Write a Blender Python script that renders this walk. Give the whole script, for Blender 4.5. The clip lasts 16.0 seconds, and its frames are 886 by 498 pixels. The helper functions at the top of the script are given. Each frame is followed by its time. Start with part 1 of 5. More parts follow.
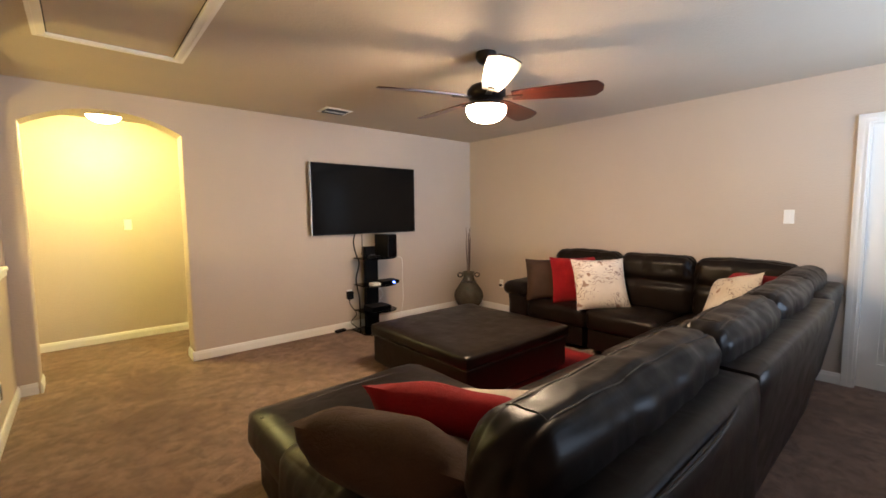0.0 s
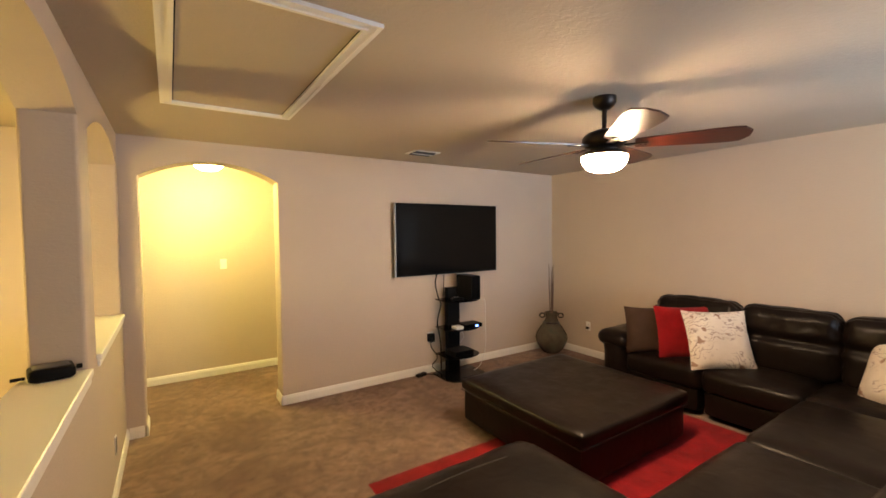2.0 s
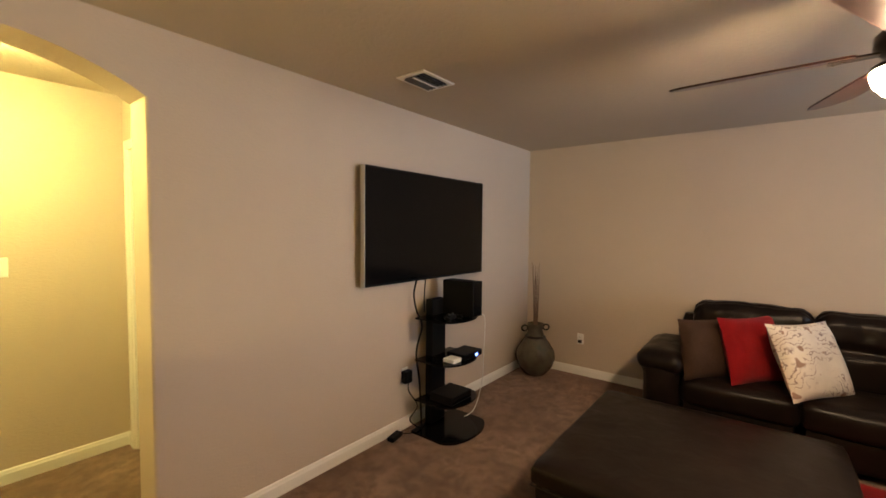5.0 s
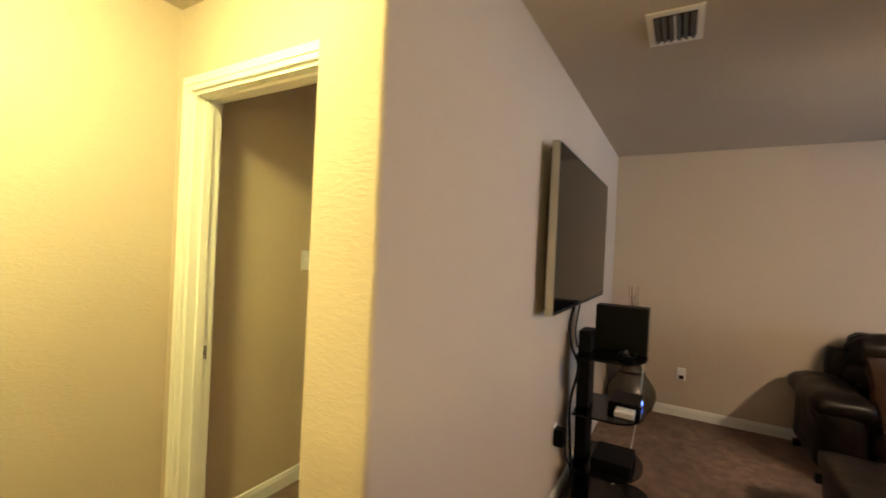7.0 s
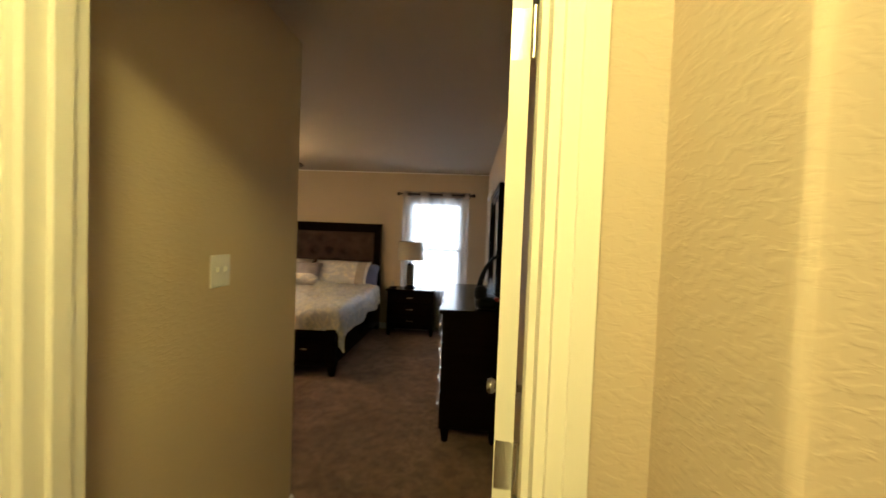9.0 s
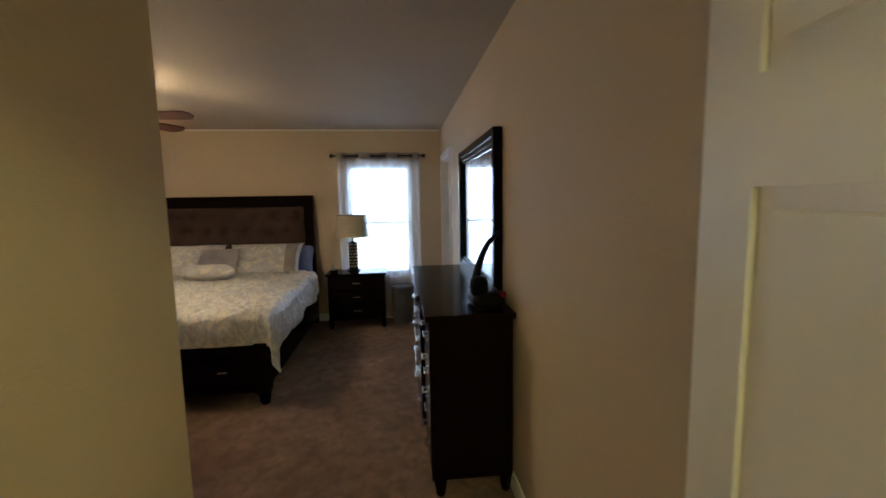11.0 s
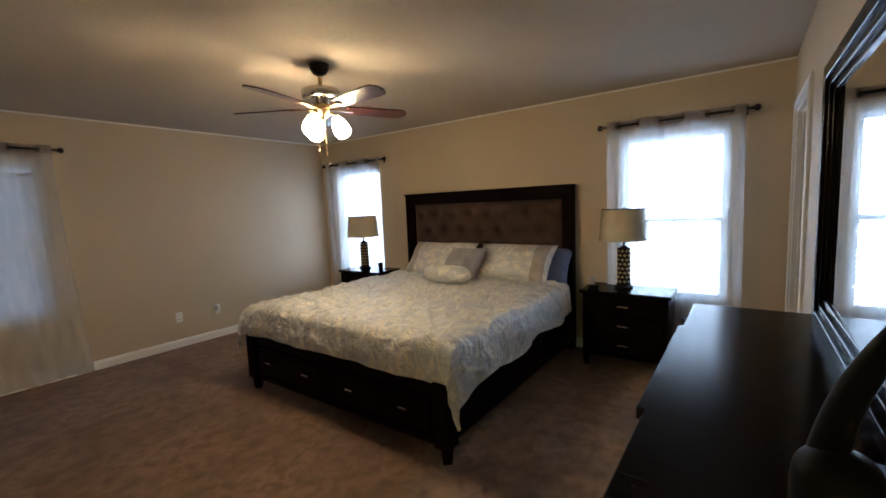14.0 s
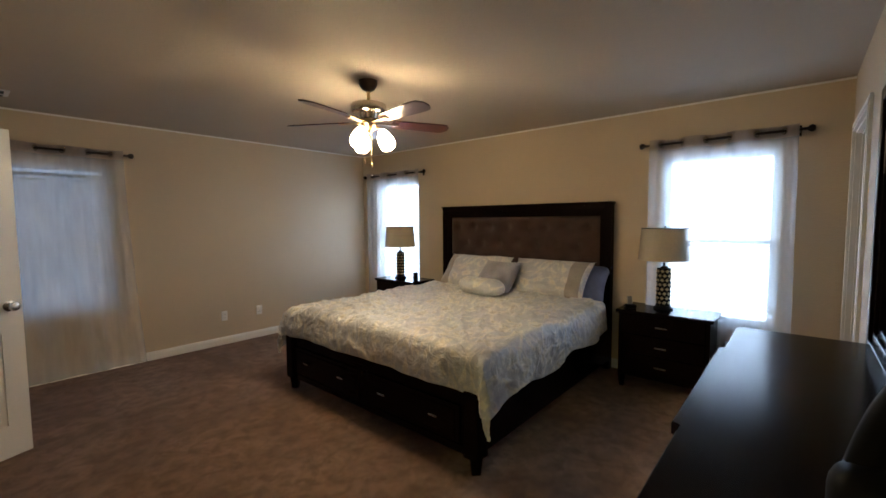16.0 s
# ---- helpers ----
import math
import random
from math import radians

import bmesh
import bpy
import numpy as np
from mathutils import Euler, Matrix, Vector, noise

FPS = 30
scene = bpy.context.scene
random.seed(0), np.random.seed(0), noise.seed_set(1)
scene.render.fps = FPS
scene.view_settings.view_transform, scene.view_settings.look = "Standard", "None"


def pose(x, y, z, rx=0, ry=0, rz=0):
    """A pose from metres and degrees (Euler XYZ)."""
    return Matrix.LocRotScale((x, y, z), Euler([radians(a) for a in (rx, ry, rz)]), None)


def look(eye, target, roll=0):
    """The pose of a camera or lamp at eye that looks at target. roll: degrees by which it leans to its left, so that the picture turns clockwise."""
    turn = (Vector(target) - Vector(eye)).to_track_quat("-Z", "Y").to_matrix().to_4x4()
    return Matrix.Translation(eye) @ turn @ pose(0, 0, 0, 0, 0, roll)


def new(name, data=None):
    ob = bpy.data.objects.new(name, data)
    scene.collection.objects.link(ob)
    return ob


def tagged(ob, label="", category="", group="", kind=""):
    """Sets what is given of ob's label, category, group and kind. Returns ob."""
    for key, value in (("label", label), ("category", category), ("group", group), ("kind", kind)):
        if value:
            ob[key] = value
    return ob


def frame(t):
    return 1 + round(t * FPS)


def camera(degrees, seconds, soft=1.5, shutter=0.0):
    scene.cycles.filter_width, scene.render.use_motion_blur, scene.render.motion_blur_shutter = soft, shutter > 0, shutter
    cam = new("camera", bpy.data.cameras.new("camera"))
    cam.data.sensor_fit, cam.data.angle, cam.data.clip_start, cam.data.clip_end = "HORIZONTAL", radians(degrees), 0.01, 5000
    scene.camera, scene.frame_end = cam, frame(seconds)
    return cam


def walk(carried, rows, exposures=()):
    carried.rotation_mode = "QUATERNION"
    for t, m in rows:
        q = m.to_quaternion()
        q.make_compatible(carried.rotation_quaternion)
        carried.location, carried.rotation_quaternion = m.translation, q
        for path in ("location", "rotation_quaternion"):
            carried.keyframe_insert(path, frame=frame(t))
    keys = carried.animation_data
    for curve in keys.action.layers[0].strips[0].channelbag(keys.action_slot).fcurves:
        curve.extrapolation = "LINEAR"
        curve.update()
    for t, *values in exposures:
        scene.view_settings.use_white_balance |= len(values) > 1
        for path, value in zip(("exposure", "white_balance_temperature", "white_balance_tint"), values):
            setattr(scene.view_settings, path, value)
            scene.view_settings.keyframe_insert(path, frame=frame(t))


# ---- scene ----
cam = camera(93.5, 16.0, soft=1.6, shutter=0.4)
PATH = [
    (0, (0.614, 0.328, 1.384), (1.919, 1.834, 1.216), -0.6),
    (0.5, (0.596, 0.337, 1.384), (1.842, 1.892, 1.223), -1.1),
    (1, (0.574, 0.373, 1.402), (1.757, 1.98, 1.261), -1.6),
    (1.5, (0.526, 0.506, 1.54), (1.71, 2.112, 1.399), -2.7),
    (2, (0.495, 0.702, 1.634), (1.591, 2.374, 1.558), -0.6),
    (2.5, (0.561, 0.935, 1.637), (1.651, 2.61, 1.567), -1.4),
    (3, (0.653, 1.192, 1.637), (1.806, 2.826, 1.579), -2.2),
    (3.5, (0.707, 1.494, 1.644), (1.933, 3.074, 1.613), -2.5),
    (6, (0.7, 3.47, 1.466), (2.433, 4.463, 1.381), 2.6),
    (6.4, (0.679, 3.782, 1.448), (2.433, 4.743, 1.407), 2.4),
    (6.5, (0.671, 3.872, 1.451), (2.423, 4.835, 1.415), 2.4),
    (7, (0.627, 4.26, 1.446), (2.362, 5.255, 1.443), 2.7),
    (7.5, (0.641, 4.604, 1.449), (2.422, 5.515, 1.408), 3.0),
    (7.6, (0.643, 4.655, 1.452), (2.439, 5.534, 1.409), 2.8),
    (8, (0.724, 4.907, 1.491), (2.585, 5.638, 1.45), 2.8),
    (8.2, (0.747, 4.998, 1.485), (2.634, 5.66, 1.443), 2.9),
    (8.5, (0.814, 5.163, 1.499), (2.749, 5.666, 1.477), 2.2),
    (8.6, (0.835, 5.199, 1.498), (2.785, 5.644, 1.467), 1.9),
    (9, (0.995, 5.351, 1.493), (2.99, 5.475, 1.427), 2.2),
    (9.2, (1.064, 5.406, 1.499), (3.063, 5.425, 1.442), 2.0),
    (11.3, (2.161, 5.664, 1.527), (4.136, 5.455, 1.289), -1.3),
    (11.5, (2.291, 5.621, 1.553), (4.28, 5.587, 1.344), -2.9),
    (12, (2.569, 5.562, 1.532), (4.538, 5.903, 1.45), -2.6),
    (12.5, (2.866, 5.499, 1.521), (4.721, 6.233, 1.375), -2.7),
    (13, (3.126, 5.488, 1.48), (4.859, 6.473, 1.324), -2.4),
    (13.5, (3.283, 5.426, 1.466), (4.951, 6.513, 1.278), -1.7),
    (14, (3.35, 5.358, 1.469), (4.957, 6.53, 1.263), -2.4),
    (14.5, (3.36, 5.312, 1.459), (4.898, 6.577, 1.269), -3.3),
    (15, (3.345, 5.305, 1.46), (4.862, 6.598, 1.303), -2.6),
    (15.5, (3.317, 5.313, 1.457), (4.831, 6.611, 1.303), -1.8),
    (16, (3.289, 5.34, 1.459), (4.803, 6.64, 1.321), -0.4),
]
EXPOSURES = [(0, 0.25, 6350, 13), (1, 0.15, 6750, 14), (2, 0.15, 7000, 14), (3.5, -0.15, 7350, 15), (6, -0.15, 6500, 10), (7.4, -0.1, 6200, 9), (8.1, -0.25, 6300, 9),
             (8.6, -0.45, 6500, 11), (9.2, -0.85, 6400, 13), (11.3, -0.78, 5350, 9), (12.5, -0.6, 5350, 8), (16, -0.6, 5400, 9)]
walk(cam, [(t, look(eye, target, roll)) for t, eye, target, roll in PATH], EXPOSURES)

# ---- world and large lights ----
world = bpy.data.worlds.new("world")
scene.world = world
world.use_nodes = True
wn = world.node_tree
sky = wn.nodes.new("ShaderNodeTexSky")
sky.sky_type, sky.sun_disc = "NISHITA", False
sky.sun_elevation, sky.sun_rotation = radians(38), radians(60)
wn.links.new(sky.outputs[0], wn.nodes["Background"].inputs[0])
wn.nodes["Background"].inputs[1].default_value = 0.12


def sun_lamp():
    data = bpy.data.lights.new("sun", "SUN")
    data.energy, data.angle, data.color = 0.8, radians(12), (1.0, 0.96, 0.9)
    ob = new("sun", data)
    ob.matrix_world = look((30, -20, 28), (0, 0, 0))


def window_light(name, eye, target, w, h, watts, color, spread=180):
    """The sky's light in a window's opening."""
    data = bpy.data.lights.new(name, "AREA")
    data.spread = radians(spread)
    data.shape, data.size, data.size_y, data.energy, data.color = "RECTANGLE", w, h, watts, color
    ob = new(name, data)
    ob.matrix_world = look(eye, target)
    return ob


sun_lamp()
SKY = (0.66, 0.82, 1.0)
window_light("window_light_bed_right", (7.64, 5.885, 1.30), (5.0, 5.885, 1.10), 0.9, 1.5, 44, SKY)
window_light("window_light_bed_left", (7.64, 9.755, 1.30), (5.0, 9.755, 1.10), 0.9, 1.5, 44, SKY)
window_light("window_light_bed_north", (3.885, 10.78, 1.30), (3.885, 8.0, 1.30), 0.9, 1.4, 5, (0.75, 0.85, 1.0))
window_light("window_light_living", (3.6, -1.55, 1.40), (3.6, 0.5, 2.60), 1.7, 1.25, 85, (0.60, 0.77, 1.0), 120)

# ---- materials ----
def mat(name, color, rough=0.6, metal=0.0, spec=0.5):
    m = bpy.data.materials.new(name)
    m.use_nodes = True
    b = m.node_tree.nodes["Principled BSDF"]
    b.inputs["Base Color"].default_value = (*color, 1)
    b.inputs["Roughness"].default_value = rough
    b.inputs["Metallic"].default_value = metal
    b.inputs["Specular IOR Level"].default_value = spec
    return m


def bsdf(m):
    return m.node_tree.nodes["Principled BSDF"]


def coords(m, kind="Object", scale=(1, 1, 1)):
    nt = m.node_tree
    tc = nt.nodes.new("ShaderNodeTexCoord")
    mp = nt.nodes.new("ShaderNodeMapping")
    mp.inputs["Scale"].default_value = scale
    nt.links.new(tc.outputs[kind], mp.inputs[0])
    return mp.outputs[0]


def noise_tex(m, vec, scale, detail=4, rough=0.55, distort=0.0):
    n = m.node_tree.nodes.new("ShaderNodeTexNoise")
    n.inputs["Scale"].default_value, n.inputs["Detail"].default_value = scale, detail
    n.inputs["Roughness"].default_value, n.inputs["Distortion"].default_value = rough, distort
    m.node_tree.links.new(vec, n.inputs["Vector"])
    return n.outputs[0]


def ramp(m, fac, stops):
    r = m.node_tree.nodes.new("ShaderNodeValToRGB")
    while len(r.color_ramp.elements) < len(stops):
        r.color_ramp.elements.new(0.5)
    for e, (p, c) in zip(r.color_ramp.elements, stops):
        e.position, e.color = p, (*c, 1)
    m.node_tree.links.new(fac, r.inputs[0])
    return r.outputs[0]


def value_map(m, fac, a, b, lo=0.3, hi=0.7):
    r = m.node_tree.nodes.new("ShaderNodeMapRange")
    r.inputs[1].default_value, r.inputs[2].default_value = lo, hi
    r.inputs[3].default_value, r.inputs[4].default_value = a, b
    m.node_tree.links.new(fac, r.inputs[0])
    return r.outputs[0]


def mix_color(m, fac, a, b, mode="MIX"):
    x = m.node_tree.nodes.new("ShaderNodeMix")
    x.data_type, x.blend_type = "RGBA", mode
    for sock, v in ((x.inputs[0], fac), (x.inputs[6], a), (x.inputs[7], b)):
        if isinstance(v, (int, float)):
            sock.default_value = v
        elif isinstance(v, tuple):
            sock.default_value = (*v, 1)
        else:
            m.node_tree.links.new(v, sock)
    return x.outputs[2]


def add_bump(m, height, strength=0.3, dist=0.01, after=None):
    b = m.node_tree.nodes.new("ShaderNodeBump")
    b.inputs["Strength"].default_value, b.inputs["Distance"].default_value = strength, dist
    m.node_tree.links.new(height, b.inputs["Height"])
    if after is not None:
        m.node_tree.links.new(after, b.inputs["Normal"])
    m.node_tree.links.new(b.outputs[0], bsdf(m).inputs["Normal"])
    return b.outputs[0]


def set_in(m, sock, out):
    m.node_tree.links.new(out, bsdf(m).inputs[sock])


def paint(name, color, bump=0.17, rough=0.75):
    """Wall paint over a knocked-down plaster texture."""
    m = mat(name, color, rough, spec=0.25)
    v = coords(m)
    big = noise_tex(m, v, 0.9, 3)
    c2 = tuple(x * 0.93 for x in color)
    set_in(m, "Base Color", ramp(m, big, [(0.3, c2), (0.7, color)]))
    v2 = coords(m, scale=(1, 1, 2.4))
    knock = value_map(m, noise_tex(m, v2, 34, 3, 0.5, 0.6), 0, 1, 0.46, 0.60)
    fine = noise_tex(m, v, 160, 2)
    n1 = add_bump(m, fine, 0.06, 0.002)
    add_bump(m, knock, bump, 0.0022, n1)
    return m


def carpet(name, dark, light):
    m = mat(name, light, 0.95, spec=0.08)
    v = coords(m)
    big = noise_tex(m, v, 1.7, 5, 0.6, 0.5)
    mid = noise_tex(m, v, 11, 5, 0.65, 0.4)
    fine = noise_tex(m, v, 170, 3, 0.7)
    base = ramp(m, big, [(0.36, dark), (0.62, light)])
    blot = mix_color(m, value_map(m, mid, 0, 0.75, 0.40, 0.64), base, tuple(x * 0.70 for x in dark), "MIX")
    grain = mix_color(m, 0.6, blot, ramp(m, fine, [(0.3, (0.5, 0.5, 0.5)), (0.7, (1.25, 1.25, 1.25))]), "MULTIPLY")
    set_in(m, "Base Color", grain)
    n1 = add_bump(m, fine, 0.9, 0.012)
    n2 = add_bump(m, mid, 0.6, 0.02, n1)
    add_bump(m, big, 0.35, 0.03, n2)
    bsdf(m).inputs["Sheen Weight"].default_value = 0.12
    return m


def leather(name, color):
    m = mat(name, color, 0.36, spec=0.16)
    v = coords(m)
    big = noise_tex(m, v, 3.5, 4)
    set_in(m, "Base Color", ramp(m, big, [(0.3, tuple(x * 0.7 for x in color)), (0.72, tuple(x * 1.25 for x in color))]))
    set_in(m, "Roughness", value_map(m, noise_tex(m, v, 9, 5), 0.31, 0.43))
    wr = noise_tex(m, v, 9, 3, 0.45, 0.8)
    n1 = add_bump(m, noise_tex(m, v, 240, 2), 0.18, 0.001)
    add_bump(m, wr, 0.22, 0.014, n1)
    return m


def wood(name, a, b, rough=0.3, axis=0, scale=1.0):
    m = mat(name, a, rough)
    st = [9.0, 9.0, 9.0]
    st[axis] = 0.7
    v = coords(m, scale=tuple(s * scale for s in st))
    g = noise_tex(m, v, 3.0, 7, 0.65, 0.8)
    set_in(m, "Base Color", ramp(m, g, [(0.3, a), (0.7, b)]))
    set_in(m, "Roughness", value_map(m, noise_tex(m, coords(m), 2.5, 3), rough * 0.94, rough * 1.08))
    add_bump(m, g, 0.02, 0.001)
    return m


def fabric(name, color, scale=380, rough=0.9, vary=0.18, sheen=0.2):
    m = mat(name, color, rough, spec=0.15)
    v = coords(m)
    f = noise_tex(m, v, scale, 2, 0.7)
    big = noise_tex(m, v, 6, 4)
    c = ramp(m, big, [(0.3, tuple(x * (1 - vary) for x in color)), (0.7, tuple(min(1, x * (1 + vary)) for x in color))])
    set_in(m, "Base Color", mix_color(m, 0.5, c, ramp(m, f, [(0.3, (0.7, 0.7, 0.7)), (0.7, (1.2, 1.2, 1.2))]), "MULTIPLY"))
    rumple = add_bump(m, noise_tex(m, v, 20, 4, 0.6, 1.2), 0.35, 0.010)
    add_bump(m, f, 0.35, 0.002, rumple)
    bsdf(m).inputs["Sheen Weight"].default_value = sheen
    return m


def glow(name, color, strength):
    m = mat(name, color, 0.4)
    bsdf(m).inputs["Emission Color"].default_value = (*color, 1)
    bsdf(m).inputs["Emission Strength"].default_value = strength
    return m


WALL = paint("wall_paint_beige", (0.55, 0.46, 0.375), 0.22)
WALL_BED = paint("wall_paint_sand", (0.58, 0.478, 0.338), 0.2)
CEIL = paint("ceiling_paint", (0.50, 0.43, 0.34), 0.3, 0.85)
TRIM = mat("trim_white_paint", (0.80, 0.78, 0.74), 0.38)
add_bump(TRIM, noise_tex(TRIM, coords(TRIM), 40, 3), 0.05, 0.002)
CARPET = carpet("carpet_tan", (0.205, 0.125, 0.092), (0.335, 0.219, 0.16))
LEATHER = leather("leather_espresso", (0.0095, 0.0060, 0.0047))
ESPRESSO = wood("wood_espresso", (0.005, 0.0030, 0.0026), (0.008, 0.0045, 0.0038), 0.17, 1)
bsdf(ESPRESSO).inputs["Specular IOR Level"].default_value = 0.045
CHERRY = wood("wood_cherry", (0.026, 0.006, 0.0042), (0.062, 0.013, 0.008), 0.32, 0)
BLACK = mat("black_plastic", (0.006, 0.006, 0.0065), 0.5, spec=0.08)
BLACK_GLOSS = mat("black_glass", (0.004, 0.004, 0.0045), 0.12, spec=0.16)
BRONZE = mat("oiled_bronze", (0.022, 0.016, 0.013), 0.38, 0.7)
CHROME = mat("brushed_nickel", (0.62, 0.58, 0.52), 0.25, 1.0)
BRASS = mat("antique_brass", (0.45, 0.32, 0.16), 0.28, 1.0)
WHITE = mat("white_plastic", (0.80, 0.79, 0.76), 0.4)
SILVER = mat("silver_bezel", (0.45, 0.43, 0.40), 0.35, 0.6)
GREY = mat("grey_plastic", (0.10, 0.10, 0.105), 0.5)

# ---- building kit ----
def thing(name, label, category, m=None, group="", kind=""):
    ob = new(name)
    ob.empty_display_size = 0.1
    if m is not None:
        ob.matrix_basis = m
    return tagged(ob, label, category, group, kind)


def part(name, bm, material, parent=None, label="", smooth=True, m=None):
    """Links a bmesh as one mesh object, under a thing or a part."""
    me = bpy.data.meshes.new(name)
    if smooth:
        if len(bm.faces) > 600 and not any(fc.smooth for fc in bm.faces):
            for fc in bm.faces:
                fc.smooth = True
        lim = radians(52)
        for e in bm.edges:
            if len(e.link_faces) == 2 and e.calc_face_angle(0) > lim:
                e.smooth = False
    bm.to_mesh(me)
    bm.free()
    me.materials.append(material)
    ob = new(name, me)
    if parent is not None:
        ob.parent = parent
    if m is not None:
        ob.matrix_basis = m
    if label:
        ob["label"] = label
    return ob


def B():
    return bmesh.new()


def box(bm, x0, x1, y0, y1, z0, z1, bev=0.0, seg=2):
    r = bmesh.ops.create_cube(bm, size=1.0)
    vs = r["verts"]
    for v in vs:
        v.co = Vector((x0 + (v.co.x + 0.5) * (x1 - x0), y0 + (v.co.y + 0.5) * (y1 - y0), z0 + (v.co.z + 0.5) * (z1 - z0)))
    if bev > 0:
        es = list({e for v in vs for e in v.link_edges})
        bmesh.ops.bevel(bm, geom=es, offset=bev, segments=seg, affect="EDGES", profile=0.5)
    return bm


def boxes(*rows, bev=0.0):
    bm = B()
    for r in rows:
        box(bm, *r, bev=bev)
    return bm


def lathe(profile, seg=24, bm=None, c=(0, 0, 0), wave=None):
    """Turns (radius, height) pairs round z."""
    bm = bm or B()
    rings = []
    for r, z in profile:
        if r <= 1e-5:
            rings.append([bm.verts.new((c[0], c[1], c[2] + z))])
        else:
            ring = []
            for i in range(seg):
                a = 2 * math.pi * i / seg
                k = wave(a, z) if wave else 1.0
                ring.append(bm.verts.new((c[0] + r * k * math.cos(a), c[1] + r * k * math.sin(a), c[2] + z)))
            rings.append(ring)
    for a, b in zip(rings, rings[1:]):
        for i in range(seg):
            j = (i + 1) % seg
            if len(a) == 1 and len(b) > 1:
                bm.faces.new((a[0], b[j], b[i]))
            elif len(b) == 1 and len(a) > 1:
                bm.faces.new((a[i], a[j], b[0]))
            elif len(a) > 1:
                bm.faces.new((a[i], a[j], b[j], b[i]))
    for ring in rings:
        for v in ring:
            for fc in v.link_faces:
                fc.smooth = seg > 6
    for ring, flip in ((rings[0], True), (rings[-1], False)):
        if len(ring) > 1:
            bm.faces.new(ring[::-1] if flip else ring)
    bmesh.ops.recalc_face_normals(bm, faces=bm.faces[:])
    return bm


def tube(pts, r, seg=8, bm=None, taper=None):
    """A round bar along points."""
    bm = bm or B()
    pts = [Vector(p) for p in pts]
    rings = []
    up = None
    for i, p in enumerate(pts):
        d = (pts[min(i + 1, len(pts) - 1)] - pts[max(i - 1, 0)]).normalized()
        if up is None:
            up = d.orthogonal().normalized()
        up = (up - d * up.dot(d)).normalized()
        side = d.cross(up)
        rr = r * (taper(i / (len(pts) - 1)) if taper else 1)
        rings.append([bm.verts.new(p + rr * (math.cos(a) * up + math.sin(a) * side)) for a in [2 * math.pi * k / seg for k in range(seg)]])
    for a, b in zip(rings, rings[1:]):
        for i in range(seg):
            j = (i + 1) % seg
            bm.faces.new((a[i], a[j], b[j], b[i])).smooth = True
    bm.faces.new(rings[0][::-1])
    bm.faces.new(rings[-1])
    bmesh.ops.recalc_face_normals(bm, faces=bm.faces[:])
    return bm


def curve_pts(ctrl, n=8):
    """Points on a smooth curve through ctrl."""
    c = [Vector(p) for p in ctrl]
    out = []
    for i in range(len(c) - 1):
        p0, p1, p2, p3 = c[max(i - 1, 0)], c[i], c[i + 1], c[min(i + 2, len(c) - 1)]
        for k in range(n):
            t = k / n
            out.append(0.5 * ((2 * p1) + (p2 - p0) * t + (2 * p0 - 5 * p1 + 4 * p2 - p3) * t * t + (3 * p1 - p0 - 3 * p2 + p3) * t ** 3))
    out.append(c[-1])
    return out


def cushion(x0, x1, y0, y1, z0, z1, r=0.06, puff=(0, 0, 0), rough=0.0, cuts=11, seed=0, bm=None, freq=5.0):
    """A padded block: round edges of radius r, faces that swell by puff, and a little unevenness."""
    bm = bm or B()
    old = set(bm.verts)
    bmesh.ops.create_cube(bm, size=2.0)
    new_e = [e for e in bm.edges if e.verts[0] not in old]
    bmesh.ops.subdivide_edges(bm, edges=new_e, cuts=cuts, use_grid_fill=True)
    c = Vector(((x0 + x1) / 2, (y0 + y1) / 2, (z0 + z1) / 2))
    h = Vector(((x1 - x0) / 2, (y1 - y0) / 2, (z1 - z0) / 2))
    rr = min(r, *h)
    for v in bm.verts:
        if v in old:
            continue
        u = v.co.copy()
        p = Vector((u.x * h.x, u.y * h.y, u.z * h.z))
        inner = Vector([max(-(h[i] - rr), min(h[i] - rr, p[i])) for i in range(3)])
        d = p - inner
        if d.length > 1e-6:
            p = inner + d.normalized() * rr
        w = [(1 - u[i] ** 2) for i in range(3)]
        q = Vector((p.x + puff[0] * u.x * w[1] * w[2], p.y + puff[1] * u.y * w[0] * w[2], p.z + puff[2] * u.z * w[0] * w[1]))
        co = c + q
        if rough:
            co += rough * noise.noise_vector(co * freq + Vector((seed * 3.1, seed * 1.7, seed)))
        v.co = co
        for fc in v.link_faces:
            fc.smooth = True
    bmesh.ops.recalc_face_normals(bm, faces=bm.faces[:])
    return bm


